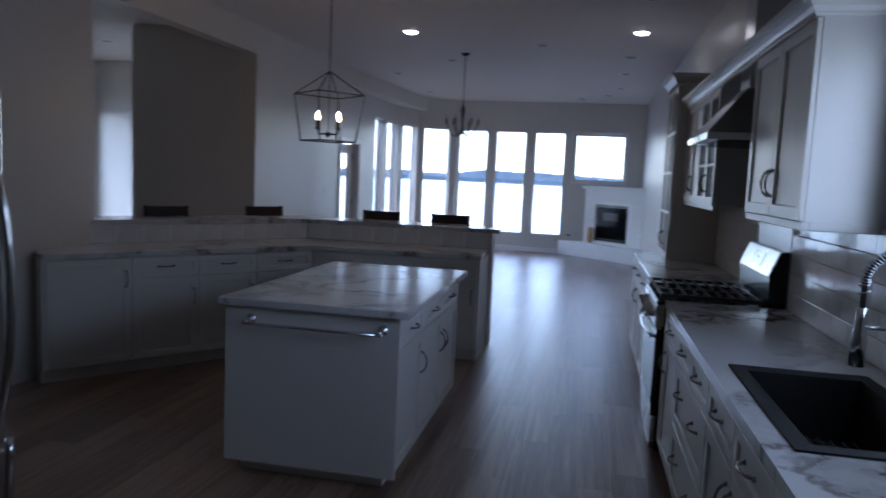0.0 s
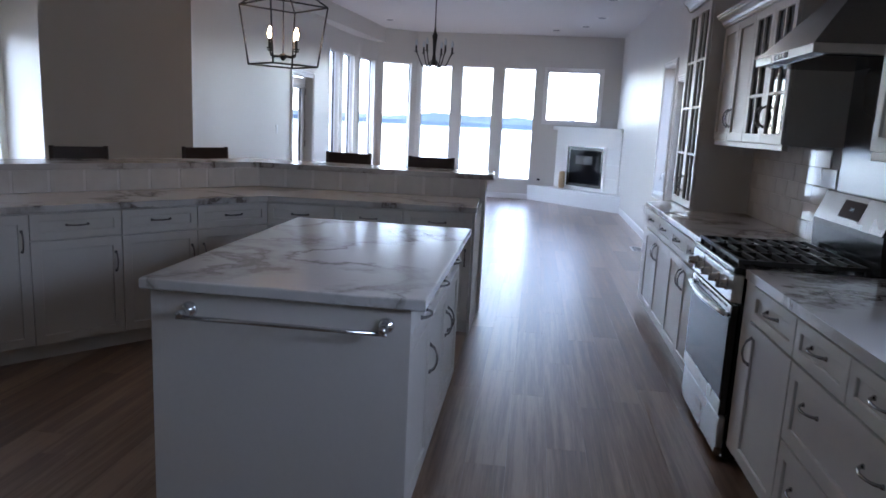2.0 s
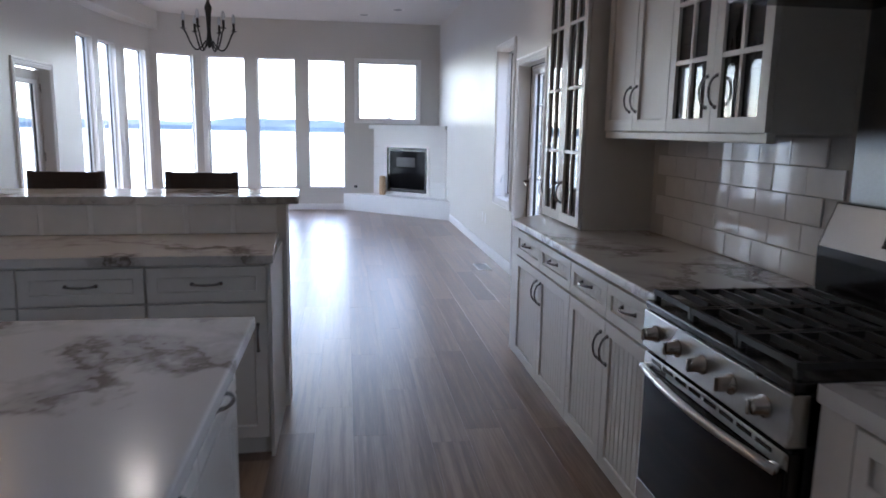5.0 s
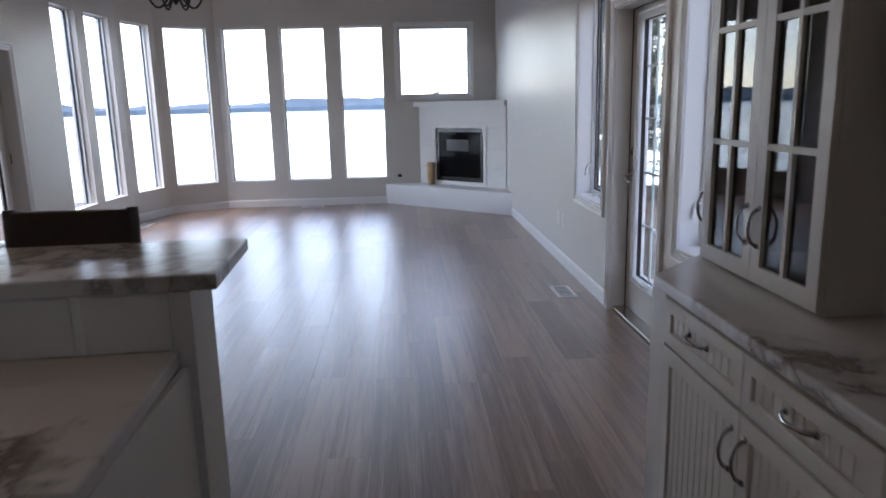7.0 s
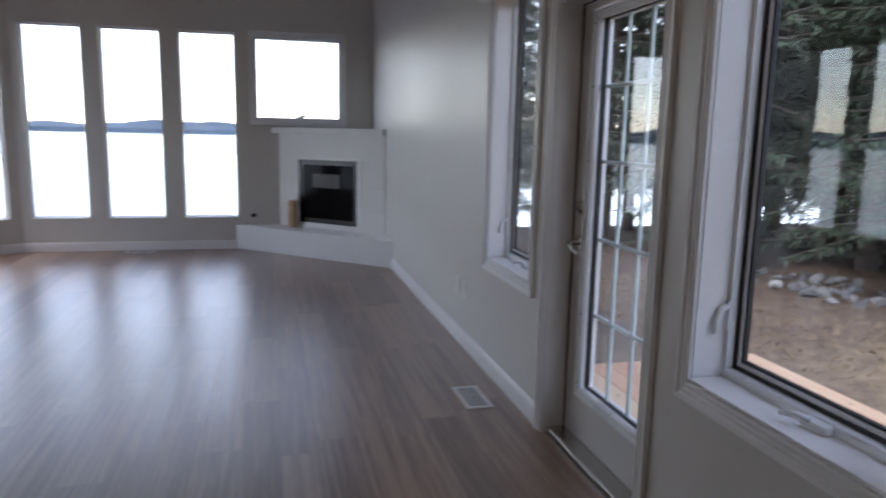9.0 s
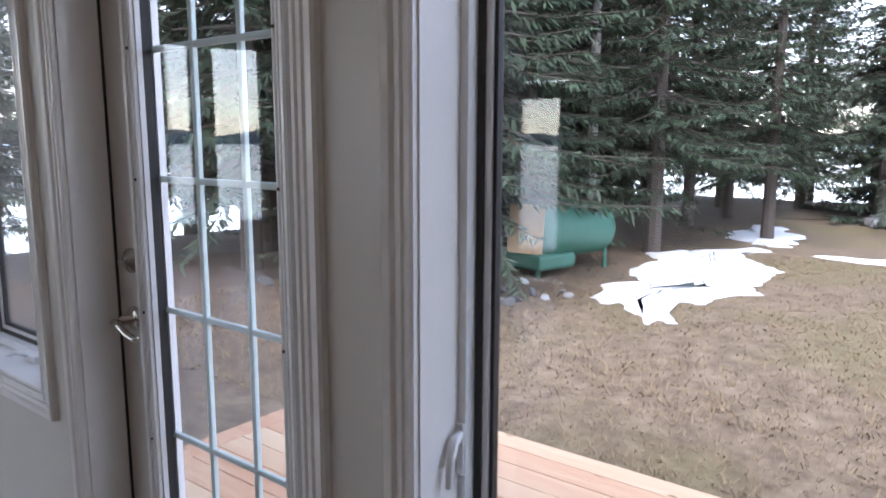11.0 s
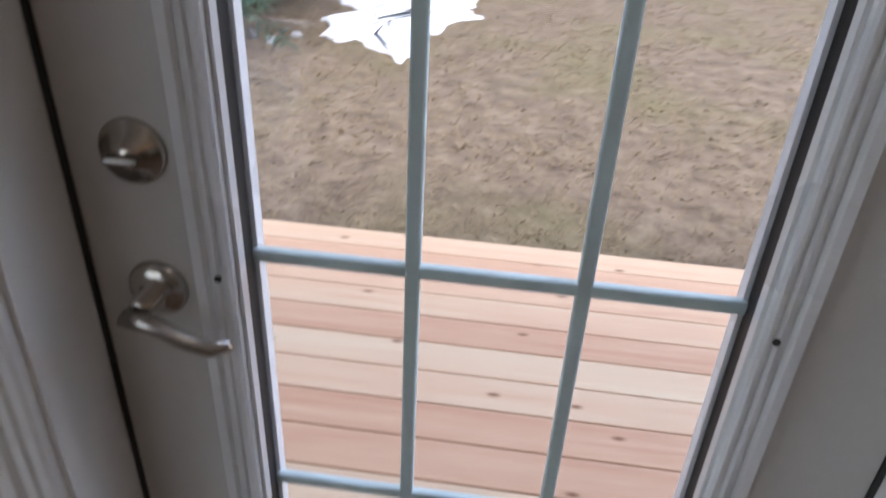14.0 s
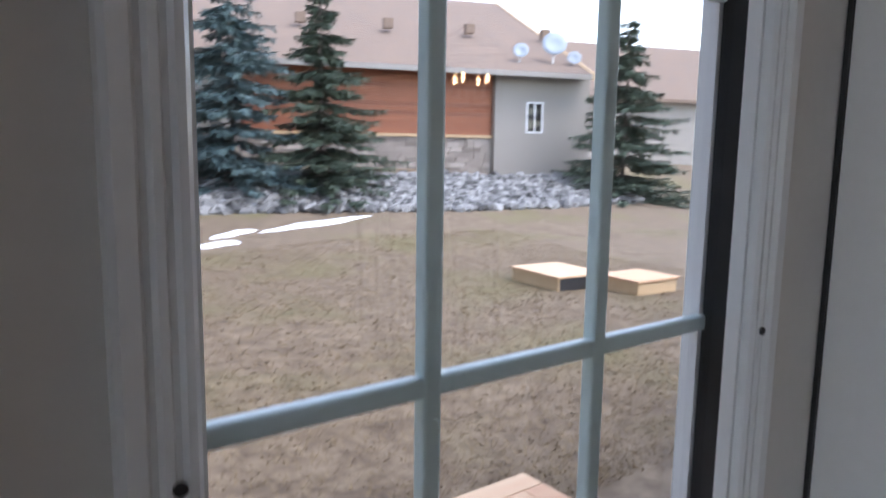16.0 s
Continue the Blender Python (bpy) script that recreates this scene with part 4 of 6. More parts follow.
glass_front(up, 1.08, 1.44, UZ0, UZ1, 2, (0.33, 0.67), 1.08 + 0.035, UZ0 + 0.15)
part("light_rail", box(0, UW, -0.012, 0.02, UZ0 - 0.035, UZ0, 0.004), CAB, up)
crown(up, UW, 0.293, UZ1, False, False)

NW = 0.97
un = empty("upper_cabinet", right_front(-5.24, -0.295), "cream wall cabinet with two plain panel doors", "cabinet", "wall cabinets")
carcass(un, NW, 0.293, UZ0, UZ1, (1.72, 1.98))
front(un, "door", 0, NW / 2, UZ0, UZ1, [(NW / 2 - 0.035, UZ0 + 0.15, True)])
front(un, "door", NW / 2, NW, UZ0, UZ1, [(NW / 2 + 0.035, UZ0 + 0.15, True)])
part("light_rail", box(0, NW, -0.012, 0.02, UZ0 - 0.035, UZ0, 0.004), CAB, un)
part("side_rail", box(NW - 0.02, NW, 0.02, 0.293, UZ0 - 0.035, UZ0, 0.004), CAB, un)
crown(un, NW, 0.293, UZ1, False, True)
link("crown_moulding", extrude_profile(CROWN, (-0.315, -4.232, UZ1), (-0.315, -5.238, UZ1), (-1, 0, 0), (0, 0, 1)), CAB, label="cream crown moulding bridging the two wall cabinets above the hood", category="moulding")

# ---- gas range ----
RY0, RW = -4.265, 0.765
rg = empty("gas_range", right_front(RY0, -0.655), "black and stainless gas range with five knobs", "range")
part("body", box(0, RW, 0.002, 0.64, 0.02, 0.9), BLACK, rg)
part("drawer", box(0.005, RW - 0.005, -0.03, 0, 0.03, 0.215, 0.006), STEEL, rg, "stainless storage drawer")
door = part("oven_door", box(0.005, RW - 0.005, -0.035, 0, 0.225, 0.745, 0.006), BLACK, rg, "black glass oven door")
part("door_rail", box(0.004, RW - 0.004, -0.038, -0.034, 0.227, 0.3, 0.002), STEEL, door, "stainless lower rail")
part("door_rail", box(0.004, RW - 0.004, -0.038, -0.034, 0.705, 0.744, 0.002), STEEL, door, "stainless upper rail")
part("oven_window", box(0.012, RW - 0.012, -0.038, -0.034, 0.304, 0.7, 0.002), OVENGLASS, door, "dark glass")
for k in range(8):
    part("vent_slot", box(0.06 + k * 0.083, 0.125 + k * 0.083, -0.0395, -0.037, 0.724, 0.735), BLACK, door)
hp = [(0.03 + (RW - 0.06) * i / 12, -0.055 - 0.028 * math.sin(math.pi * i / 12), 0.7) for i in range(13)]
hb = tube(hp, 0.012, 10)
for xx in (0.035, RW - 0.035):
    box(xx - 0.014, xx + 0.014, -0.06, -0.03, 0.69, 0.71, bm=hb)
part("handle", hb, STEEL, door, "bowed steel bar", True)
part("logo_badge", lathe([(0, 0), (0.015, 0), (0.013, 0.002), (0, 0.002)], 16, None, Matrix.Translation((RW / 2, -0.036, 0.26)) @ pose(0, 0, 0, 90)), NICKEL, door)
part("drawer_grip", box(RW / 2 - 0.06, RW / 2 + 0.06, -0.033, -0.028, 0.12, 0.155, 0.002), NICKEL, rg)
part("control_panel", prism([(0, -0.045), (RW, -0.045), (RW, 0.03), (0, 0.03)], 0.76, 0.885, 0.004), STEEL, rg)
for k in range(5):
    kx = 0.09 + k * (RW - 0.18) / 4
    knob = part("knob", lathe([(0, 0), (0.027, 0), (0.027, 0.006), (0.021, 0.008), (0.019, 0.034), (0.014, 0.038), (0, 0.038)], 20, None, Matrix.Translation((kx, -0.045, 0.825)) @ pose(0, 0, 0, 90)), NICKEL, rg, "brushed metal knob", True)
    part("pointer", box(kx - 0.004, kx + 0.004, -0.092, -0.05, 0.807, 0.843, 0.002), NICKEL, knob)
top = part("cooktop", box(0, RW, -0.045, 0.54, 0.888, 0.915, 0.006), BLACK, rg)
for k in range(3):
    a, b = 0.015 + k * 0.245, 0.015 + k * 0.245 + 0.24
    gr = bmesh.new()
    for xx in (a + 0.008, b - 0.008):
        box(xx - 0.007, xx + 0.007, -0.02, 0.52, 0.935, 0.952, bm=gr)
    for yy in (-0.02, 0.12, 0.25, 0.38, 0.51):
        box(a, b, yy - 0.006, yy + 0.006, 0.937, 0.954, bm=gr)
    for yy in (0.05, 0.185, 0.315, 0.445):
        box(a + 0.03, b - 0.03, yy - 0.005, yy + 0.005, 0.939, 0.958, bm=gr)
    for xx in (a + 0.008, b - 0.008):
        for yy in (-0.015, 0.515):
            box(xx - 0.008, xx + 0.008, yy - 0.008, yy + 0.008, 0.915, 0.936, bm=gr)
    part("grate", gr, IRON, rg, "cast-iron grate")
    for yy in (0.12, 0.38):
        part("burner", lathe([(0, 0.914), (0.045, 0.914), (0.045, 0.925), (0.032, 0.928), (0.032, 0.934), (0, 0.934)], 18, None, Matrix.Translation(((a + b) / 2, yy, 0.001))), IRON, rg)
bgm = bmesh.new()
pr = [(0.555, 0.9), (0.64, 0.9), (0.64, 1.235), (0.6, 1.235), (0.545, 1.09), (0.545, 1.06)]
lo = [bgm.verts.new((0.0, y, z)) for y, z in pr]
hi = [bgm.verts.new((RW, y, z)) for y, z in pr]
bgm.faces.new(lo[::-1])
bgm.faces.new(hi)
for i in range(len(pr)):
    bgm.faces.new((lo[i], lo[(i + 1) % 6], hi[(i + 1) % 6], hi[i]))
bg = part("backguard", bgm, BLACK, rg)
slope = Matrix.Translation((0, 0.545, 1.09)) @ pose(0, 0, 0, -math.degrees(math.atan2(0.055, 0.145)))
sp = part("backguard_panel", box(0.012, RW - 0.012, -0.006, 0.0, 0.0, 0.15, 0.002), STEEL, bg, "sloped stainless panel")
sp.matrix_basis = slope
dp = part("display", box(0.27, 0.5, -0.009, -0.006, 0.035, 0.125, 0.002), SCREEN, sp, "dark clock display")
DIGIT = mat("display_digits")[0]
DIGIT.node_tree.nodes["Principled BSDF"].inputs["Base Color"].default_value = (0.5, 0.7, 0.8, 1)
for k in range(3):
    part("digit", box(0.365 + k * 0.014, 0.374 + k * 0.014, -0.0096, -0.009, 0.075, 0.09), DIGIT, dp)

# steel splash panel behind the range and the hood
sb = link("steel_splash_panel", box(-0.012, -0.002, RY0 - RW, RY0, 0.92, 1.86), DARKENED_STEEL, label="brushed stainless panel on the wall behind the range, darkened for its reflections", category="panel")
hood = empty("range_hood", right_front(RY0, -0.5), "stainless wall hood with a sloped canopy over the range", "hood")
can = bmesh.new()
v = [can.verts.new(p) for p in ((0, 0, 1.885), (RW, 0, 1.885), (RW, 0.485, 1.885), (0, 0.485, 1.885), (RW / 2 - 0.14, 0.24, 2.16), (RW / 2 + 0.14, 0.24, 2.16), (RW / 2 + 0.14, 0.485, 2.16), (RW / 2 - 0.14, 0.485, 2.16))]
for q in ((0, 1, 2, 3), (0, 1, 5, 4), (1, 2, 6, 5), (2, 3, 7, 6), (3, 0, 4, 7), (4, 5, 6, 7)):
    can.faces.new([v[i] for i in q])
# canopy takes the darkened copy of the steel used for lip and chimney
part("canopy", can, DARKENED_STEEL, hood)
part("lip", box(0, RW, 0.0, 0.485, 1.845, 1.8845, 0.002), STEEL, hood, "stainless front lip")
part("filter", box(0.04, RW - 0.04, 0.06, 0.45, 1.838, 1.844), BLACK, hood, "dark filter panel")
part("button_panel", box(RW / 2 - 0.09, RW / 2 + 0.09, -0.003, 0.0, 1.852, 1.878, 0.001), BLACK, hood)
part("chimney", box(RW / 2 - 0.14, RW / 2 + 0.14, 0.25, 0.485, 2.161, CZ - 0.002), STEEL, hood)
for k in range(3):
    part("button", box(RW / 2 - 0.05 + k * 0.04, RW / 2 - 0.03 + k * 0.04, -0.006, -0.003, 1.857, 1.873, 0.001), NICKEL, hood)

# ---- island ----
IX0, IX1, IY0, IY1 = -2.91, -1.922, -6.02, -4.4
isl = empty("island_cabinet", Matrix(((0, -1, 0, IX1 - 0.07), (1, 0, 0, IY0 + 0.05), (0, 0, 1, 0), (0, 0, 0, 1))), "white island cabinet with three drawers over doors", "cabinet")
IL = IY1 - IY0 - 0.1
part("body", box(0, IL, 0.002, 0.893, 0.1, 0.878), CAB, isl)
part("toe_kick", box(0.05, IL - 0.05, 0.06, 0.835, 0.0, 0.1), CAB, isl)
part("end_panel", box(-0.018, 0.0, -0.02, 0.895, 0.07, 0.878, 0.002), CAB, isl)
t3 = IL / 3
for k in range(3):
    front(isl, "drawer", k * t3, (k + 1) * t3, 0.72, 0.872, [((k + 0.5) * t3, 0.79, False)])
front(isl, "door", 0, t3, 0.105, 0.715, [(t3 - 0.04, 0.545, True)])
front(isl, "door", t3, 2 * t3, 0.105, 0.715, [(2 * t3 - 0.04, 0.545, True)])
front(isl, "door", 2 * t3, IL, 0.105, 0.715, [(2 * t3 + 0.04, 0.545, True)])
counter("worktop", [(IX0, IY0), (IX1, IY0), (IX1, IY1), (IX0, IY1)], label="white marble-look island worktop with grey-brown veins")
tb = empty("towel_bar", Matrix.Translation((-2.4, IY0 + 0.032, 0.81)), "chrome towel bar on the end of the island", "towel bar")
tb.matrix_world = Matrix.Translation((-2.4, IY0 + 0.0315, 0.815))
for sx in (-1, 1):
    part("mount", lathe([(0, 0), (0.028, 0), (0.028, 0.004), (0.022, 0.012), (0.011, 0.016), (0.01, 0.05), (0.013, 0.055), (0.013, 0.075), (0, 0.078)], 18, None, Matrix.Translation((sx * 0.345, 0, 0)) @ pose(0, 0, 0, 90)), CHROME, tb, "", True)
part("bar", tube([(-0.36, -0.063, -0.012), (0.36, -0.063, -0.012)], 0.008, 12), CHROME, tb, "", True)

# ---- peninsula with raised bar ----
F = [(-1.97, -3.42), (-3.44, -3.50), (-4.72, -5.13)]


def offset(line, dist):
    """The polyline moved sideways (to its right-hand side)."""
    out = []
    v = [Vector(p) for p in line]
    for i, p in enumerate(v):
        ds = [(v[j + 1] - v[j]).normalized() for j in (i - 1, i) if 0 <= j < len(v) - 1]
        ns = [Vector((d.y, -d.x)) for d in ds]
        n = sum(ns, Vector((0, 0))).normalized()
        out.append(tuple(p + n * dist / n.dot(ns[0])))
    return out


def strip(line, a, b):
    return offset(line, a) + offset(line, b)[::-1]


def section_frame(p, q, back=0.0):
    """Local x from q to p along the front line, y away from the kitchen."""
    d = (Vector((*p, 0)) - Vector((*q, 0))).normalized()
    n = Vector((-d.y, d.x, 0))
    return Matrix(((d.x, n.x, 0, q[0]), (d.y, n.y, 0, q[1]), (0, 0, 1, 0), (0, 0, 0, 1)))


FB = offset(F, 0.03)
L1 = (Vector(FB[0]) - Vector(FB[1])).length - 0.03
L2 = (Vector(FB[1]) - Vector(FB[2])).length
m_a = section_frame(FB[0], FB[1])
w3 = L1 / 3
fr = []
for k in range(3):
    fr.append(("drawer", k * w3 + 0.005, (k + 1) * w3, 0.72, 0.872, [((k + 0.5) * w3, 0.8, False)]))
    fr.append(("door", k * w3 + 0.005, (k + 1) * w3, 0.105, 0.715, [((k + 1) * w3 - 0.04 if k != 1 else k * w3 + 0.045, 0.56, True)]))
base_unit(m_a, L1, 0.55, fr, "cream peninsula cabinet with three drawers over doors", name="peninsula_cabinet", group="peninsula cabinets")
m_b = section_frame(FB[1], FB[2])
cuts = [0.0, 0.58, 1.08, 1.56, L2 - 0.01]
fr = [("door", 0.02, 0.58, 0.105, 0.872, [(0.54, 0.72, True)])]
for k in range(1, 4):
    a, b = cuts[k], cuts[k + 1]
    fr.append(("drawer", a, b, 0.72, 0.872, [((a + b) / 2, 0.8, False)]))
    fr.append(("door", a, b, 0.105, 0.715, [(b - 0.04 if k < 3 else a + 0.04, 0.56, True)]))
base_unit(m_b, L2 - 0.005, 0.55, fr, "cream peninsula cabinet with a tall door and three drawers", name="peninsula_cabinet", group="peninsula cabinets")
link("worktop", prism(strip(F, 0.0, 0.635), 0.88, 0.92, 0.007), MARBLE, label="white marble-look lower worktop of the peninsula", category="worktop")
bar = empty("bar_counter", Matrix.Translation((-1.95, -2.7, 0)), "raised bar behind the peninsula with a marble-look top", "bar counter")


def bar_part(name, points, z0, z1, material, label="", bevel=0.0):
    part(name, prism([(x + 1.95, y + 2.7) for x, y in points], z0, z1, bevel), material, bar, label)


FE = [(F[0][0] + 0.02, F[0][1]), *F[1:]]
bar_part("half_wall", strip(FE, 0.64, 0.80), 0.0, 1.065, CAB, "cream panelled half wall")
bar_part("splash", strip(F, 0.626, 0.639), 0.921, 1.064, TRIM, "white splash strip")
for p, q in zip(offset(F, 0.626), offset(F, 0.626)[1:]):
    tile_m = Matrix.Translation((1.95, 2.7, 0)) @ section_frame(p, q)
    run = (Vector(p) - Vector(q)).length
    count = int(run / 0.2)
    for k in range(count):
        ob = part("tile", box(-0.098, 0.098, -0.007, -0.0005, 0.9235, 1.062, 0.002), TILE, bar)
        ob.matrix_basis = tile_m @ Matrix.Translation(((k + 0.5) * run / count, 0, 0))
bar_part("bar_top", strip([(-1.87, F[0][1]), F[1], (-4.93, -5.40)], 0.62, 1.07), 1.066, 1.106, MARBLE, "raised marble-look bar top", 0.007)
bar_part("end_panel", [(-1.985, -3.38), (-2.0, -3.38), (-2.0, -2.801), (-1.985, -2.801)], 0.0, 0.879, CAB)
bar_part("end_post", [(-1.965, -2.80), (-2.01, -2.80), (-2.01, -2.62), (-1.965, -2.62)], 0.0, 1.064, CAB, "cream end post")

# ---- bar stools ----
def stool(m):
    s = empty("bar_stool", m, "dark brown wooden bar stool tucked under the bar", "stool", "stools at the bar")
    part("seat", box(-0.2, 0.2, -0.19, 0.19, 0.72, 0.76, 0.012), LEATHER, s)
    for sx in (-1, 1):
        part("leg", box(sx * 0.185 - 0.018, sx * 0.185 + 0.018, -0.185, -0.15, 0, 0.72, 0.004), LEATHER, s)
        part("back_post", tube([(sx * 0.185, 0.17, 0.0), (sx * 0.185, 0.175, 0.76), (sx * 0.185, 0.2, 1.19)], 0.018, 8), LEATHER, s)
    part("backrest", box(-0.2, 0.2, 0.185, 0.21, 1.02, 1.185, 0.006), LEATHER, s)
    part("back_rail", box(-0.17, 0.17, 0.175, 0.195, 0.9, 0.94, 0.004), LEATHER, s)
    for yy in (-0.168, 0.172):
        part("footrest", box(-0.17, 0.17, yy - 0.01, yy + 0.01, 0.25, 0.28, 0.003), LEATHER, s)
    for sx in (-1, 1):
        part("stretcher", box(sx * 0.185 - 0.01, sx * 0.185 + 0.01, -0.15, 0.155, 0.3, 0.33, 0.003), LEATHER, s)
    return s


st = stool(Matrix.Translation((-2.48, -2.42, 0)))
copy_thing(st, Matrix.Translation((-3.2, -2.45, 0)))
d2 = math.degrees(math.atan2(F[1][1] - F[2][1], F[1][0] - F[2][0]))
copy_thing(st, pose(-4.17, -2.75, 0, 0, 0, d2))
copy_thing(st, pose(-4.75, -3.55, 0, 0, 0, d2))

# ---- refrigerator at the kitchen's left ----
fr_ = empty("refrigerator", Matrix.Translation((-3.0, -7.25, 0)), "stainless refrigerator with a long bowed handle", "refrigerator")
part("body", box(-0.9, -0.02, -0.92, 0.0, 0.02, 1.78, 0.01), STEEL, fr_)
fd = part("door", box(-0.018, 0.03, -0.91, -0.01, 0.62, 1.77, 0.01), STEEL, fr_)
fz = part("freezer_drawer", box(-0.018, 0.03, -0.91, -0.01, 0.05, 0.6, 0.01), STEEL, fr_)
hp = [(0.03 + 0.07 * math.sin(math.pi * i / 14) ** 0.6 if 0 < i < 14 else 0.03, -0.06, 0.7 + 0.85 * i / 14) for i in range(15)]
part("handle", tube(hp, 0.014, 10), CHROME, fd, "bowed steel handle", True)
part("drawer_handle", tube([(0.03, -0.06, 0.42), (0.075, -0.06, 0.45), (0.085, -0.06, 0.6), (0.08, -0.06, 0.66)], 0.013, 10), CHROME, fz, "", True)

# ---- fireplace ----
FD = Vector((-1.2, 1.13, 0)).normalized()
def fire_frame(off):
    d = FD
    n = Vector((d.y, -d.x, 0))
    return Matrix(((d.x, n.x, 0, 0.0), (d.y, n.y, 0, off), (0, 0, 1, 0), (0, 0, 0, 1)))


# local x from the right wall along the diagonal, local y into the corner
MF = fire_frame(5.20)
fp = empty("fireplace", MF, "white panelled corner fireplace with a dark glass insert", "fireplace")
OX0, OX1, OZ0, OZ1 = 0.40, 1.29, 0.36, 1.135
FW = 1.72
for z0, z1 in zip([0.30, 0.57, 0.84, 1.139], [0.566, 0.836, 1.135, 1.445]):
    if z1 <= OZ1 + 0.001:
        part("board", box(0.015, OX0 - 0.05, 0.0, 0.05, z0, z1, 0.002), BRICKW, fp)
        part("board", box(OX1 + 0.05, FW - 0.015, 0.0, 0.05, z0, z1, 0.002), BRICKW, fp)
    else:
        part("board", box(0.015, FW - 0.015, 0.0, 0.05, z0, z1, 0.002), BRICKW, fp)

core = bmesh.new()
box(0.05, OX0, 0.05, 0.12, 0.3, 1.445, bm=core)
box(OX1, FW - 0.05, 0.05, 0.12, 0.3, 1.445, bm=core)
box(OX0, OX1, 0.05, 0.12, OZ1, 1.445, bm=core)
part("core", core, BRICKW, fp)
part("trim_frame", frame_bm(OX0 - 0.05, OX1 + 0.05, 0.301, OZ1 + 0.03, OX0, OX1, OZ0, OZ1, -0.012, 0.05), TRIM, fp)
fb = bmesh.new()
box(OX0, OX1, 0.3, 0.32, OZ0, OZ1, bm=fb)
box(OX0, OX0 + 0.01, 0.05, 0.3, OZ0, OZ1, bm=fb)
box(OX1 - 0.01, OX1, 0.05, 0.3, OZ0, OZ1, bm=fb)
box(OX0, OX1, 0.05, 0.3, OZ0, OZ0 + 0.01, bm=fb)
box(OX0, OX1, 0.05, 0.3, OZ1 - 0.01, OZ1, bm=fb)
part("firebox", fb, BLACK, fp)
part("insert_frame", ring(OX0, OX1, OZ0, OZ1, 0.06, 0.01, 0.04), BLACK, fp)
part("insert_glass", box(OX0 + 0.06, OX1 - 0.06, 0.022, 0.028, OZ0 + 0.06, OZ1 - 0.06), FIREGLASS, fp, "dark reflecting glass")
# added plate that imitates a lighter reflection in the insert glass
part("reflection_plate", box(OX0 + 0.28, OX1 - 0.2, 0.016, 0.021, OZ0 + 0.44, OZ1 - 0.17, 0.002), REFLECTM, fp, "dark grey plate standing in for a reflection in the glass")
part("mantel", box(-0.0, FW, -0.06, 0.12, 1.445, 1.515, 0.004), BRICKW, fp, "white mantel shelf")
link("hearth", prism([(-0.002, 4.72), (-0.002, 5.5), (-1.2, 6.298), (-1.705, 6.298)], 0.0, 0.30, 0.006), BRICKW, label="low white raised hearth in front of the fireplace", category="hearth")
lg = empty("log", MF @ Matrix.Translation((OX1 + 0.02, -0.1, 0.3015)), "upright split firewood log on the hearth", "log")
part("split_wood", lathe([(0, 0), (0.055, 0), (0.062, 0.1), (0.058, 0.3), (0.05, 0.33), (0, 0.335)], 9), PLYWOOD, lg)

# ---- lamps ----
BULB = bpy.data.materials.new("glowing_bulb")
BULB.use_nodes = True
bb = BULB.node_tree.nodes["Principled BSDF"]
bb.inputs["Emission Color"].default_value = (1.0, 0.62, 0.32, 1)
bb.inputs["Emission Strength"].default_value = 8.0


def candle(parent, x, y, z, lit, glass=True):
    part("drip_cup", lathe([(0, z), (0.02, z), (0.026, z + 0.008), (0.014, z + 0.006), (0, z + 0.006)], 12, None, Matrix.Translation((x, y, 0))), IRON, parent)
    part("candle_sleeve", tube([(x, y, z + 0.006), (x, y, z + 0.075)], 0.011, 10), IRON, parent)
    part("bulb", lathe([(0, z + 0.075), (0.01, z + 0.075), (0.017, z + 0.1), (0.014, z + 0.125), (0.004, z + 0.155), (0, z + 0.157)], 12, None, Matrix.Translation((x, y, 0))), BULB if lit else CLEARBULB, parent, "", True)


CLEARBULB = plain("pale_bulb_glass", (0.6, 0.64, 0.68), 0.12, vary=0.05, relief=0)
PX, PY, PZ = -3.51, -3.03, 1.878
pend = empty("pendant_light", pose(PX, PY, 0, 0, 0, 50), "black open-cage lantern pendant with four lit candle bulbs", "pendant lamp")
a, b, zt, z1, z0 = 0.184, 0.233, PZ + 0.6, PZ + 0.39, PZ - 0.034
tc = [(sx * b, sy * b, z1) for sx, sy in ((-1, -1), (1, -1), (1, 1), (-1, 1))]
bc = [(sx * a, sy * a, z0) for sx, sy in ((-1, -1), (1, -1), (1, 1), (-1, 1))]
for i in range(4):
    for p, q in ((tc[i], tc[(i + 1) % 4]), (bc[i], bc[(i + 1) % 4]), (tc[i], bc[i]), (tc[i], (0, 0, zt))):
        part("cage_bar", tube([p, q], 0.0065, 6), IRON, pend)
part("stem", tube([(0, 0, zt + 0.02), (0, 0, PZ + 0.04)], 0.005, 8), IRON, pend)
part("hub", lathe([(0, PZ), (0.012, PZ + 0.005), (0.03, PZ + 0.035), (0.02, PZ + 0.05), (0, PZ + 0.055)], 14), IRON, pend)
for i in range(4):
    an = radians(15 + 90 * i)
    c, s = math.cos(an), math.sin(an)
    part("arm", tube([(0.02 * c, 0.02 * s, PZ + 0.035), (0.09 * c, 0.09 * s, PZ + 0.03), (0.125 * c, 0.125 * s, PZ + 0.04), (0.132 * c, 0.132 * s, PZ + 0.075)], 0.006, 8), IRON, pend, "", True)
    candle(pend, 0.132 * c, 0.132 * s, PZ + 0.075, True)
nlink = int((CZ - zt - 0.05) / 0.032)
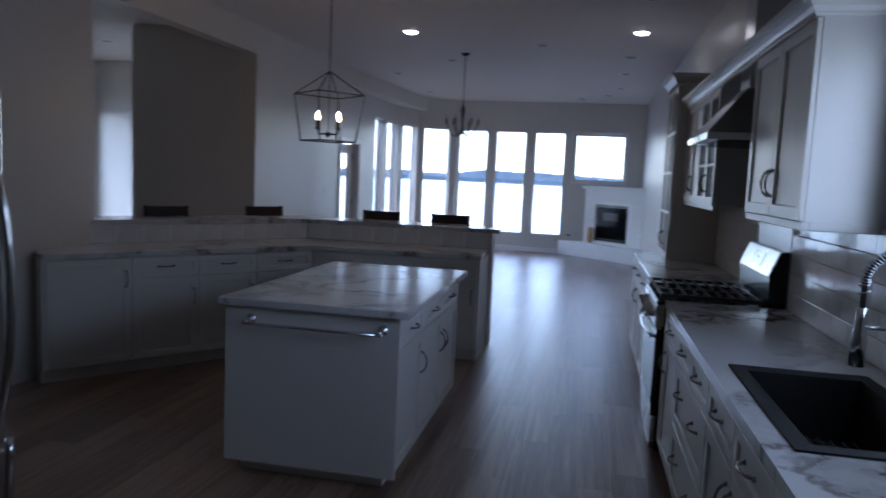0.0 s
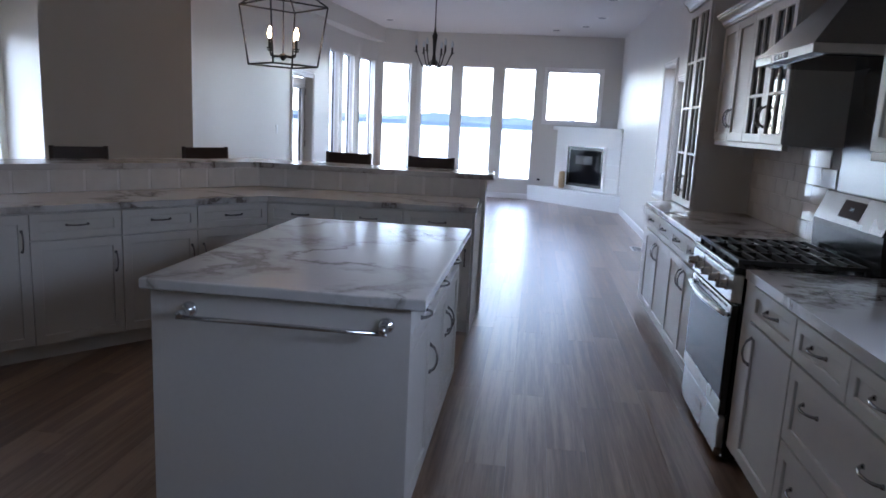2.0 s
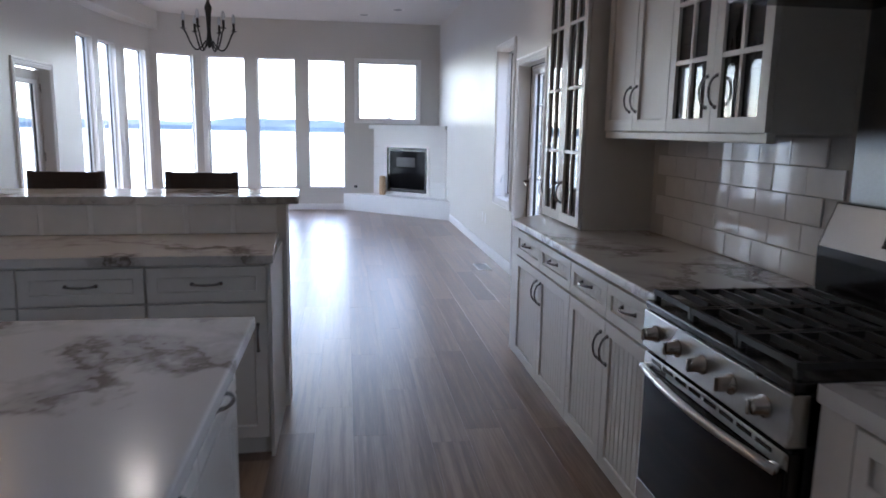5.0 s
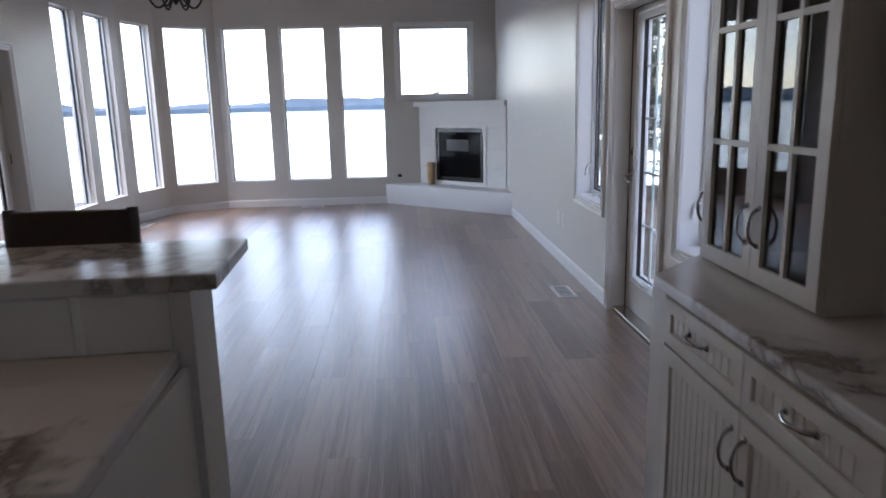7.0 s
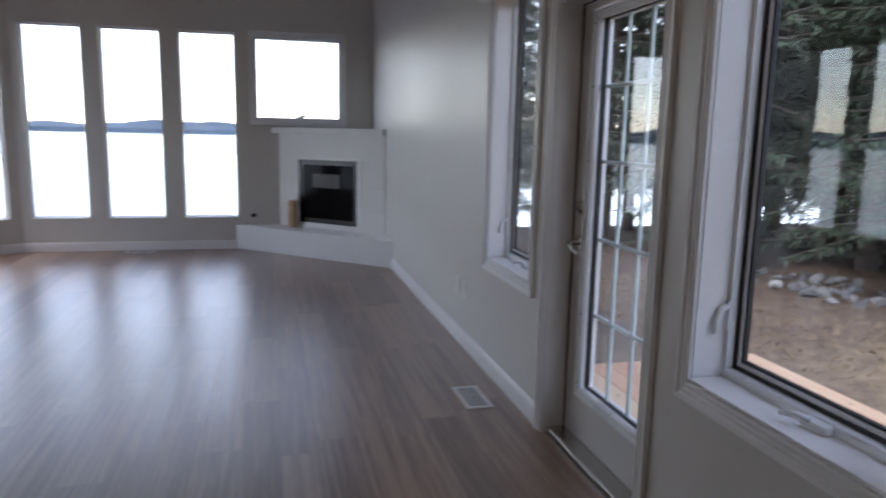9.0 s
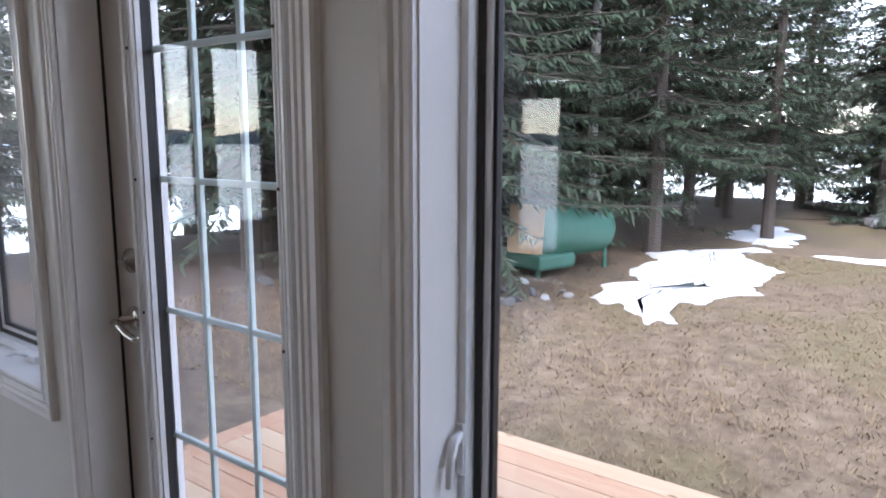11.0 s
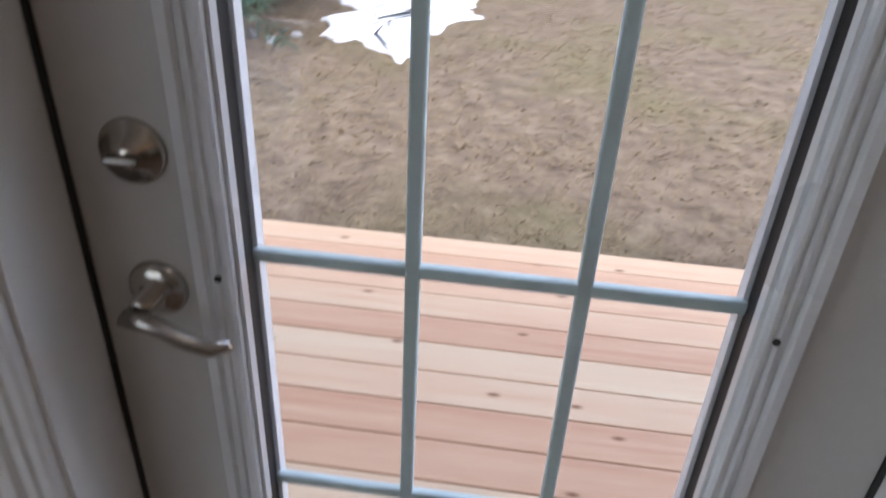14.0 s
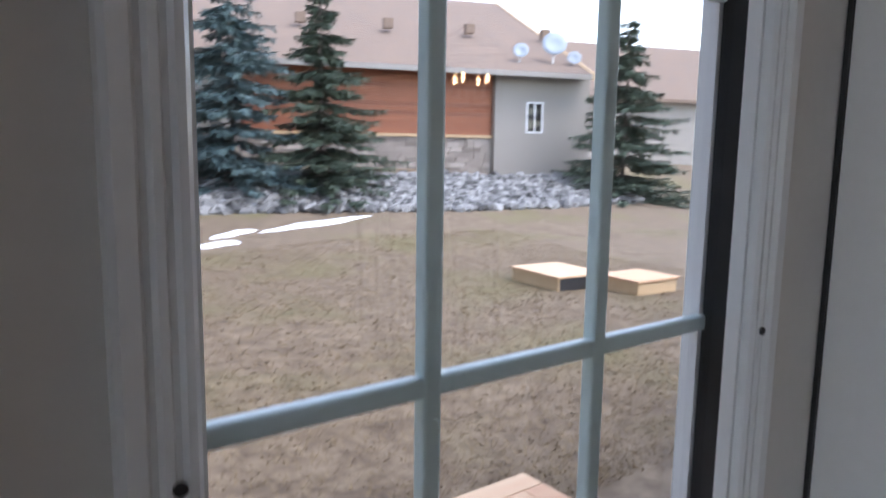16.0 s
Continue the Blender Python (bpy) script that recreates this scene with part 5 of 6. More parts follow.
for k in range(nlink):
    zc = zt + 0.03 + k * 0.032
    ringp = [((0.009 * math.cos(t), 0, zc + 0.019 * math.sin(t)) if k % 2 else (0, 0.009 * math.cos(t), zc + 0.019 * math.sin(t))) for t in [2 * math.pi * j / 10 for j in range(11)]]
    part("chain_link", tube(ringp, 0.0026, 5), IRON, pend)
part("canopy", lathe([(0, CZ - 0.03), (0.05, CZ - 0.025), (0.062, CZ - 0.001), (0, CZ - 0.001)], 20), IRON, pend)

chx, chy, chz = -2.9, 0.49, 2.2
ch = empty("chandelier", Matrix.Translation((chx, chy, 0)), "dark metal chandelier with six unlit clear candle bulbs", "chandelier")
part("column", lathe([(0, chz - 0.05), (0.012, chz - 0.04), (0.03, chz), (0.022, chz + 0.05), (0.016, chz + 0.1), (0.024, chz + 0.25), (0.034, chz + 0.31), (0.014, chz + 0.36), (0.008, chz + 0.42), (0, chz + 0.42)], 16), IRON, ch, "", True)
part("rod", tube([(0, 0, chz + 0.42), (0, 0, CZ - 0.01)], 0.007, 8), IRON, ch)
part("canopy", lathe([(0, CZ - 0.04), (0.03, CZ - 0.035), (0.065, CZ - 0.001), (0, CZ - 0.001)], 20), IRON, ch)
for i in range(6):
    an = radians(15 + 60 * i)
    c, s = math.cos(an), math.sin(an)
    pts = []
    for k in range(9):
        u = k / 8
        r = 0.03 + 0.19 * u
        pts.append((r * c, r * s, chz + 0.02 - 0.09 * math.sin(math.pi * min(1, u * 1.15)) + 0.09 * u ** 4))
    part("arm", tube(pts, 0.007, 8), IRON, ch, "", True)
    candle(ch, 0.22 * c, 0.22 * s, pts[-1][2], False)

LAMP = bpy.data.materials.new("lit_downlight")
LAMP.use_nodes = True
lb = LAMP.node_tree.nodes["Principled BSDF"]
lb.inputs["Emission Color"].default_value = (1.0, 0.9, 0.78, 1)
lb.inputs["Emission Strength"].default_value = 6.0
DIM = plain("frosted_lens", (0.34, 0.34, 0.35), 0.4)
rl = empty("recessed_light", Matrix.Translation((-3.2, -1.4, CZ)), "small round recessed ceiling light with a white trim", "ceiling light", "recessed lights")
part("trim", lathe([(0.075, -0.001), (0.075, -0.009), (0.098, -0.009), (0.104, -0.001)], 28), TRIM, rl)
part("lens", lathe([(0, -0.02), (0.04, -0.018), (0.066, -0.011), (0.074, -0.001), (0, -0.001)], 28), DIM, rl)
K = (CZ - 1.565) / (3.05 - 1.565)
for x, y in ((-1.72, -1.28), (-2.93, -0.27), (-0.74, -0.59), (-3.97, 0.92), (-0.73, 0.68), (-3.95, 2.96), (-0.73, 2.13), (-1.33, 3.57), (-0.89, 3.04)):
    copy_thing(rl, Matrix.Translation((-1.14 + (x + 1.14) * K, -9.04 + (y + 9.04) * K, CZ)))
rl.matrix_world = Matrix.Translation((-1.14 + (-0.73 + 1.14) * K, -9.04 + (-3.27 + 9.04) * K, CZ))
copy_thing(rl, Matrix.Translation((-7.95, -0.24, CZ)))
lit = empty("recessed_light", Matrix.Translation((-3.32, -0.92, CZ)), "small round recessed ceiling light, switched on", "ceiling light", "recessed lights")
part("trim", lathe([(0.075, -0.001), (0.075, -0.009), (0.098, -0.009), (0.104, -0.001)], 28), TRIM, lit)
part("lens", lathe([(0, -0.026), (0.05, -0.023), (0.07, -0.013), (0.0745, -0.001), (0, -0.001)], 28), LAMP, lit, "glowing warm white lens")
copy_thing(lit, Matrix.Translation((-0.65, -0.91, CZ)))

# ---- small wall and floor fittings ----
def outlet(m, label="white wall outlet with a plastic plate"):
    o = empty("outlet", m, label, "outlet", "wall outlets")
    part("plate", box(-0.036, 0.036, -0.006, 0, -0.058, 0.058, 0.003), TRIM, o)
    for s in (-1, 1):
        part("socket", box(-0.017, 0.017, -0.008, -0.006, s * 0.022 - 0.014, s * 0.022 + 0.014, 0.003), VINYL, o)
    return o


o1 = outlet(MR @ Matrix.Translation((-1.82, 0, 0.41)))
copy_thing(o1, MR @ Matrix.Translation((-2.0, 0, 0.41)))
copy_thing(o1, MR @ Matrix.Translation((-5.0, 0, 0.42)))
copy_thing(o1, frame_at(BAY[4], BAY[5]) @ Matrix.Translation((4.2 - 2.97, 0, 0.33)))
sw = empty("light_switch", frame_at(BAY[4], BAY[5]) @ Matrix.Translation((4.2 - 1.1, 0, 1.28)), "white rocker light switch on the wall", "switch")
part("plate", box(-0.036, 0.036, -0.006, 0, -0.058, 0.058, 0.003), TRIM, sw)
part("rocker", box(-0.016, 0.016, -0.009, -0.006, -0.032, 0.032, 0.002), VINYL, sw)
cb = link("cable_box", box(-1.52, -1.46, 6.27, 6.298, 0.4, 0.44, 0.005), RUBBER, label="small black cable outlet on the far wall", category="outlet")


def register(m):
    g = empty("floor_register", m, "white metal floor register with louvres", "floor vent", "floor registers")
    part("frame", ring(-0.075, 0.075, -0.165, 0.165, 0.022, 0, 0.005), TRIM, g)
    for k in range(14):
        yy = -0.135 + k * 0.0208
        part("louvre", box(-0.053, 0.053, 0.001, 0.004, yy - 0.0035, yy + 0.0035), VINYL, g)
    # flat black sheet in place of the shade between the louvres
    part("gap_shade", box(-0.053, 0.053, 0.0002, 0.0008, -0.143, 0.143), RUBBER, g)
    return g


# the register is drawn in local x and z, laid flat on the floor
r1 = register(Matrix.Translation((-0.215, 0.87, 0.0005)) @ pose(0, 0, 0, 90))
copy_thing(r1, Matrix.Translation((-2.82, 6.15, 0.0005)) @ pose(0, 0, 0, 90, 0, 90))
copy_thing(r1, Matrix.Translation((-4.85, 4.85, 0.0005)) @ pose(0, 0, 0, 90))
copy_thing(r1, Matrix.Translation((-4.9, 2.57, 0.0005)) @ pose(0, 0, 0, 90))

# ---- outdoors ----
def smooth(a, b, v):
    t = max(0.0, min(1.0, (v - a) / (b - a)))
    return t * t * (3 - 2 * t)


def ground_z(x, y):
    z = -0.45 + 0.6 * smooth(8, 17, x) * smooth(0, -6, y)
    z += 0.9 * smooth(15, 21, x) * smooth(0, -6, y)
    z -= 3.2 * smooth(11, 20, y) + 3.0 * smooth(24, 36, x) * smooth(-4, 4, y)
    z -= 3.2 * smooth(-12, -20, x)
    near = 1 - smooth(30, 60, math.hypot(x, y))
    return z + near * 0.05 * noise.noise((x * 0.5, y * 0.5, 0.3)) * smooth(2, 4, x) - 6 * smooth(200, 400, math.hypot(x, y))


def axis(fine0, fine1, step, far):
    v, s = [], step
    a = fine0
    while a <= fine1:
        v.append(a)
        a += step
    lo, hi = fine0, fine1
    while hi < far:
        s *= 1.5
        hi += s
        lo -= s
        v = [lo] + v + [hi]
    return v


def grass_material():
    m, nt, b = mat("winter_lawn")
    co = coords(nt)
    n1, n2, n3 = nd(nt, "ShaderNodeTexNoise", Scale=0.5, Detail=4.0), nd(nt, "ShaderNodeTexNoise", Scale=5.0, Detail=10.0, Roughness=0.78), nd(nt, "ShaderNodeTexNoise", Scale=70.0, Detail=4.0, Roughness=0.7)
    for n in (n1, n2, n3):
        nt.links.new(co, n.inputs["Vector"])
    base = ramp(nt, n2.outputs["Fac"], [(0.34, (0.088, 0.061, 0.04)), (0.5, (0.17, 0.123, 0.079)), (0.66, (0.275, 0.21, 0.142))])
    green = ramp(nt, n1.outputs["Fac"], [(0.5, (0, 0, 0)), (0.66, (0.6, 0.6, 0.6))])
    mix = nt.nodes.new("ShaderNodeMix")
    mix.data_type = "RGBA"
    nt.links.new(green, mix.inputs[0])
    nt.links.new(base, mix.inputs[6])
    mix.inputs[7].default_value = (0.14, 0.125, 0.045, 1)
    # bare soil and needle litter under the trees
    sep = nt.nodes.new("ShaderNodeSeparateXYZ")
    nt.links.new(co, sep.inputs[0])
    edge = nt.nodes.new("ShaderNodeMath")
    edge.operation, edge.inputs[1].default_value = "MULTIPLY_ADD", 4.0
    nt.links.new(n1.outputs["Fac"], edge.inputs[0])
    nt.links.new(sep.outputs["Y"], edge.inputs[2])
    span = nt.nodes.new("ShaderNodeMapRange")
    span.inputs["From Min"].default_value, span.inputs["From Max"].default_value = 3.9, 5.3
    nt.links.new(edge.outputs[0], span.inputs["Value"])
    litter = ramp(nt, n2.outputs["Fac"], [(0.36, (0.04, 0.026, 0.018)), (0.64, (0.13, 0.085, 0.055))])
    soil = nt.nodes.new("ShaderNodeMix")
    soil.data_type = "RGBA"
    nt.links.new(span.outputs[0], soil.inputs[0])
    nt.links.new(mix.outputs[2], soil.inputs[6])
    nt.links.new(litter, soil.inputs[7])
    nt.links.new(soil.outputs[2], b.inputs["Base Color"])
    b.inputs["Roughness"].default_value = 0.95
    bump(nt, b, n3.outputs["Fac"], 0.5, 0.012)
    return m


LAWN = grass_material()
gx, gy = axis(0.0, 30.0, 0.75, 3000), axis(-26.0, 26.0, 0.75, 3000)
verts = [(x, y, ground_z(x, y) if not (-9.6 < x < 0.1 and -10.8 < y < 6.5) else -0.6) for y in gy for x in gx]
nx = len(gx)
faces = [(j * nx + i, j * nx + i + 1, (j + 1) * nx + i + 1, (j + 1) * nx + i) for j in range(len(gy) - 1) for i in range(nx - 1)]
me = bpy.data.meshes.new("ground")
me.from_pydata(verts, [], faces)
for p in me.polygons:
    p.use_smooth = True
me.materials.append(LAWN)
tagged(new("ground", me), "dry brown winter lawn sloping to the lake", "ground", "", "structure")


def water_material():
    m, nt, b = mat("lake_water")
    b.inputs["Base Color"].default_value = (0.32, 0.38, 0.44, 1)
    b.inputs["Roughness"].default_value = 0.18
    b.inputs["IOR"].default_value = 1.33
    co = coords(nt, (1, 1, 1))
    n = nd(nt, "ShaderNodeTexNoise", Scale=0.8, Detail=5.0)
    nt.links.new(co, n.inputs["Vector"])
    bump(nt, b, n.outputs["Fac"], 0.06, 0.1)
    return m


link("water", prism([(-3000, -3000), (3000, -3000), (3000, 3000), (-3000, 3000)], -4.0, -2.6), water_material(), kind="structure", label="pale calm lake reaching to the far shore", category="lake")

# blue of the distance haze is put into the forest colour
HAZY_FOREST = plain("hazy_far_forest", (0.05, 0.075, 0.1), 0.95, grain=0.05, vary=0.35, big=0.01, relief=0)
hv, hf = [], []
hill_rng = random.Random(17)
N = 500
for i in range(N + 1):
    a = radians(-50 + 250 * i / N)
    r = 760 + 90 * noise.noise((i * 0.02, 3.1, 0))
    h = 0.8 * (15 + 12 * noise.noise((i * 0.03, 0.7, 0)) + 13 * noise.noise((i * 0.11, 5, 0)) + 4.0 * noise.noise((i * 0.5, 9, 0)) + 1.6 * hill_rng.random())
    h = max(5, h)
    for k, (dr, z) in enumerate(((0, -3.0), (3, 2.0), (40, h - 2.6), (140, h * 0.9))):
        hv.append(((r + dr) * math.cos(a), (r + dr) * math.sin(a), z))
for i in range(N):
    for k in range(3):
        q = i * 4 + k
        hf.append((q, q + 4, q + 5, q + 1))
me = bpy.data.meshes.new("backdrop")
me.from_pydata(hv, [], hf)
me.materials.append(HAZY_FOREST)
tagged(new("backdrop", me), "low wooded hills on the far shore", "hills", "", "structure")

# ---- deck ----
DZ, DX0, DX1, DY0, DY1 = -0.12, 0.24, 2.22, -2.14, 1.62
deck = empty("deck", Matrix(), "new unstained cedar deck outside the door", "deck")
deck_rng = random.Random(2)


def deck_board(p, w, l, along_y=True):
    bm = box(0, w if along_y else l, 0, l if along_y else w, -0.036, 0, 0.004)
    ob = part("board", bm, DECKW, deck)
    ob.location = p
    return ob


bw = 0.14
deck_board((DX1 - bw, DY0, DZ), bw, DY1 - DY0)
deck_board((DX0, DY0, DZ), bw - 0.004, DX1 - DX0 - bw - 0.005, False)
deck_board((DX0, DY1 - bw, DZ), bw - 0.004, DX1 - DX0 - bw - 0.005, False)
n = int((DX1 - bw - DX0) / (bw + 0.005))
bwi = (DX1 - bw - DX0) / n
for k in range(n):
    deck_board((DX0 + k * bwi, DY0 + bw, DZ), bwi - 0.005, DY1 - DY0 - 2 * bw)
for nm, c in (("fascia", (DX1 - 0.04, DX1, DY0, DY1, DZ - 0.26, DZ - 0.037)), ("fascia", (DX0, DX1 - 0.041, DY0, DY0 + 0.04, DZ - 0.26, DZ - 0.037)), ("fascia", (DX0, DX1 - 0.041, DY1 - 0.04, DY1, DZ - 0.26, DZ - 0.037))):
    part(nm, box(*c), DECKW, deck)
for px in (0.4, 1.2, 2.1):
    for py in (-2.0, -0.3, 1.5):
        part("post", box(px - 0.045, px + 0.045, py - 0.045, py + 0.045, -0.62, DZ - 0.037), DECKW, deck)
link("house_cladding", box(0.181, 0.2, -10.7, 6.4, -0.6, 0.0), STUCCO, kind="structure", label="grey house foundation", category="wall")


# ---- trees ----
def spruce(name, h, r, seed, needles, bare=0.08, sprays=1900, size=0.24, label="", density=1.0):
    rng = random.Random(seed)
    t = empty(name, Matrix(), label, "tree", "spruces")
    part("trunk", tube([(0, 0, -0.3), (0.02, 0, h * 0.3), (0, 0.03, h * 0.7), (0, 0, h * 0.98)], [h * 0.011 + 0.02, h * 0.009, h * 0.005, 0.012], 9), BARK, t)
    vs, fs, bv = [], [], bmesh.new()
    whorls = int(h * 4.6)
    for w in range(whorls):
        f = bare + (1 - bare) * (w + rng.random() * 0.8) / whorls
        z = f * h
        rad = r * (1 - f) ** 0.75 * (0.75 + 0.45 * rng.random()) + 0.1
        for j in range(rng.randint(6, 9)):
            a = rng.random() * 2 * math.pi
            L = rad * (0.6 + 0.5 * rng.random())
            droop = 0.22 + 0.3 * rng.random()
            c, s = math.cos(a), math.sin(a)

            def p(u):
                return Vector((c * L * u, s * L * u, z - droop * L * u + 0.2 * L * u * u))

            tube([p(0), p(0.5), p(1.0)], [0.012 + 0.006 * L, 0.008, 0.003], 3, bv)
            m = max(8, int(L * 46 * density))
            out = Vector((c, s, -droop * 0.6)).normalized()
            for q in range(m):
                u = 0.1 + 0.9 * (q + rng.random()) / m
                o = p(u)
                ln = size * (0.6 + 0.8 * rng.random()) * (1.2 - 0.5 * u)
                roll = rng.random() * 6.28
                e1 = Vector((-s, c, 0))
                e2 = out.cross(e1)
                d = (out * (0.5 + 0.5 * rng.random()) + e1 * math.cos(roll) + e2 * math.sin(roll) * 0.55 + Vector((0, 0, -0.3))).normalized()
                wv = d.cross(Vector((rng.random() - 0.5, rng.random() - 0.5, 0.8))).normalized() * ln * 0.1
                i0 = len(vs)
                vs += [o, o + d * ln * 0.5 + wv, o + d * ln, o + d * ln * 0.5 - wv]
                fs += [(i0, i0 + 1, i0 + 2, i0 + 3)]
    part("limbs", bv, BARK, t)
    me = bpy.data.meshes.new("crown")
    me.from_pydata([tuple(v) for v in vs], [], fs)
    me.materials.append(needles)
    ob = new("crown", me)
    ob.parent = t
    return t


def put(t, x, y, rz=0, s=1.0):
    c = copy_thing(t, Matrix())
    c.matrix_basis = Matrix.Translation((x, y, ground_z(x, y))) @ pose(0, 0, 0, 0, 0, rz) @ Matrix.Diagonal((s, s, s, 1))
    return c


sp1 = spruce("spruce_tree", 11, 2.5, 1, NEEDLE, 0.1, size=0.18, label="tall dark green spruce at the edge of the lawn")
sp2 = spruce("spruce_tree", 12.5, 2.4, 2, NEEDLE, 0.13, size=0.18, label="tall thin spruce with a bare lower trunk", density=1.0)
sp1.matrix_basis = Matrix.Translation((6.5, 3.55, -0.45))
sp2.matrix_basis = Matrix.Translation((9.3, 7.4, -0.45))
rng = random.Random(11)
for x, y, k in ((9.6, 4.6, 1), (11.0, 2.9, 2), (7.6, 5.9, 2), (8.6, 9.2, 1), (11.5, 6.5, 1), (12.8, 9.6, 2), (6.9, 8.2, 2), (10.4, 11.6, 2), (14.5, 5.4, 1), (16.5, 8.5, 1), (14.0, 12.6, 2), (13.6, 1.6, 2), (17.5, 3.4, 1), (19.5, 6.2, 2), (7.4, 11.4, 1), (18.5, 0.2, 1), (21.5, 2.5, 1), (23, -1.2, 2), (5.5, 6.9, 1), (5.0, 9.6, 2), (3.6, 11.0, 1), (2.6, 9.2, 2), (6.1, 10.6, 1), (3.4, 13.6, 1), (8.2, 7.4, 1), (9.9, 8.8, 1), (7.3, 4.5, 1), (8.9, 5.6, 2), (10.3, 5.9, 1), (11.9, 4.6, 1), (12.4, 7.9, 2), (9.0, 10.6, 1), (15.0, 3.6, 2), (16.4, 5.6, 1), (18.0, 7.6, 2), (20.2, 4.4, 1), (22.2, 8.0, 2), (24.0, 5.2, 1), (13.2, 6.2, 2), (15.6, 10.4, 1), (19.0, 11.0, 2), (23.2, 12.0, 1), (26.0, 9.0, 2), (27.0, 3.2, 1), (25.2, 1.0, 2)):
    put(sp1 if k == 1 else sp2, x, y, rng.random() * 360, 0.8 + 0.45 * rng.random())
bs = spruce("blue_spruce", 5.9, 2.3, 5, NEEDLE_B, 0.01, label="dense blue spruce in front of the neighbouring house", density=2.6)
bs.matrix_basis = Matrix.Translation((16.9, -6.15, ground_z(16.9, -6.15)))
gs = spruce("spruce_tree", 5.3, 2.2, 6, NEEDLE_G, 0.01, label="dense dark spruce in front of the neighbouring house", density=2.6)
gs.matrix_basis = Matrix.Translation((16.4, -8.35, ground_z(16.4, -8.35)))
put(gs, 14.8, -18.75, 80, 1.12)
put(gs, 19.9, -3.9, 200, 1.25)
put(gs, 20.3, -0.6, 20, 1.35)
put(bs, 21.2, -5.0, 50, 1.2)
put(bs, 21.9, -2.6, 150, 1.3)


def birch(m, h):
    rng = random.Random(3)
    t = empty("birch_tree", m, "bare white-barked birch with thin twigs", "tree")
    part("trunk", tube([(0, 0, -0.2), (0.1, 0.05, h * 0.35), (0.28, 0.1, h * 0.7), (0.35, 0.1, h)], [0.1, 0.085, 0.05, 0.012], 9), BIRCH, t, "white birch trunk")
    for k in range(22):
        z = h * (0.2 + 0.75 * rng.random())
        a = rng.random() * 6.28
        L = 0.8 + 1.3 * rng.random()
        p0 = Vector((0.3 * z / h, 0.1 * z / h, z))
        p1 = p0 + Vector((math.cos(a) * L * 0.5, math.sin(a) * L * 0.5, 0.15 * L))
        p2 = p0 + Vector((math.cos(a + 0.3) * L, math.sin(a + 0.3) * L, 0.5 * L * rng.random()))
        part("branch", tube([p0, p1, p2], [0.022, 0.014, 0.004], 5), BARK, t)
    return t


birch(Matrix.Translation((10.9, 4.05, -0.47)), 10)

# ---- tank, rocks, snow, boxes ----
tk = empty("fuel_tank", pose(8.45, 3.3, -0.45, 0, 0, -14), "pale green painted oil tank on legs under the spruces", "tank")
prof = [(0, -0.85), (0.22, -0.84), (0.34, -0.79), (0.39, -0.7), (0.4, -0.6), (0.4, 0.6), (0.39, 0.7), (0.34, 0.79), (0.22, 0.84), (0, 0.85)]
part("shell", lathe(prof, 28, None, Matrix.Translation((0, 0, 0.6)) @ pose(0, 0, 0, 0, 90, 0)), TANKM, tk, "", True)
part("tray", box(-0.95, -0.2, -0.42, 0.42, 0.12, 0.34, 0.05), TANKM, tk)
for xx in (-0.85, 0.6):
    for yy in (-0.3, 0.3):
        part("leg", tube([(xx, yy, -0.05), (xx, yy, 0.3)], 0.03, 8), TANKM, tk)
part("filler_cap", lathe([(0, 0), (0.06, 0), (0.06, 0.08), (0, 0.09)], 14, None, Matrix.Translation((0.1, 0, 0.99))), TANKM, tk)
pb = empty("plywood_board", pose(8.45, 3.3, -0.45, 0, 0, -14), "sheet of raw plywood leaning on the oil tank", "board")
bd = part("sheet", box(-0.27, 0.27, -0.012, 0.0, 0.0, 0.7, 0.003), PLYWOOD, pb)
bd.matrix_basis = pose(-0.93, -0.1, 0.342, -7, 0, -70)


def rock_mesh(name, places, seed, material, parent=None, label="", kind="stuff", category="rocks"):
    rng = random.Random(seed)
    vs, fs = [], []
    t = bmesh.new()
    bmesh.ops.create_icosphere(t, subdivisions=1, radius=1)
    base = [v.co.copy() for v in t.verts]
    tri = [[v.index for v in f.verts] for f in t.faces]
    t.free()
    for x, y, z, s in places:
        i0 = len(vs)
        sx, sy, sz = s * (0.7 + 0.7 * rng.random()), s * (0.7 + 0.7 * rng.random()), s * (0.45 + 0.35 * rng.random())
        rot = Euler((rng.random(), rng.random(), rng.random() * 6)).to_matrix()
        for v in base:
            w = rot @ Vector((v.x * sx, v.y * sy, v.z * sz)) * (0.85 + 0.3 * rng.random())
            vs.append((x + w.x, y + w.y, z + w.z))
        fs += [tuple(i0 + i for i in f) for f in tri]
    me = bpy.data.meshes.new(name)
    me.from_pydata(vs, [], fs)
    me.materials.append(material)
    return tagged(new(name, me), label, category, "", kind)


rng = random.Random(21)
pl = []
for k in range(5600):
    u, w = rng.random(), rng.random()
    bx, by = 17.4 - 9.6 * u + 6.4 * u * u, 0.6 - 20.6 * u
    x, y = bx + 3.2 * w, by - 1.0 * w
    pl.append((x, y, ground_z(x, y) + 0.05 + 0.9 * w * 0.35, 0.09 + 0.11 * rng.random()))
rock_mesh("rock_bank", pl, 4, STONES, label="bank of loose grey rubble stones below the house")
pl = []
for k in range(70):
    u = rng.random()
    x, y = 6.9 - 1.6 * u + 1.3 * (rng.random() - 0.5), 2.8 + 2.8 * u + 1.3 * (rng.random() - 0.5)
    pl.append((x, y, ground_z(x, y) + 0.03, 0.04 + 0.08 * rng.random()))
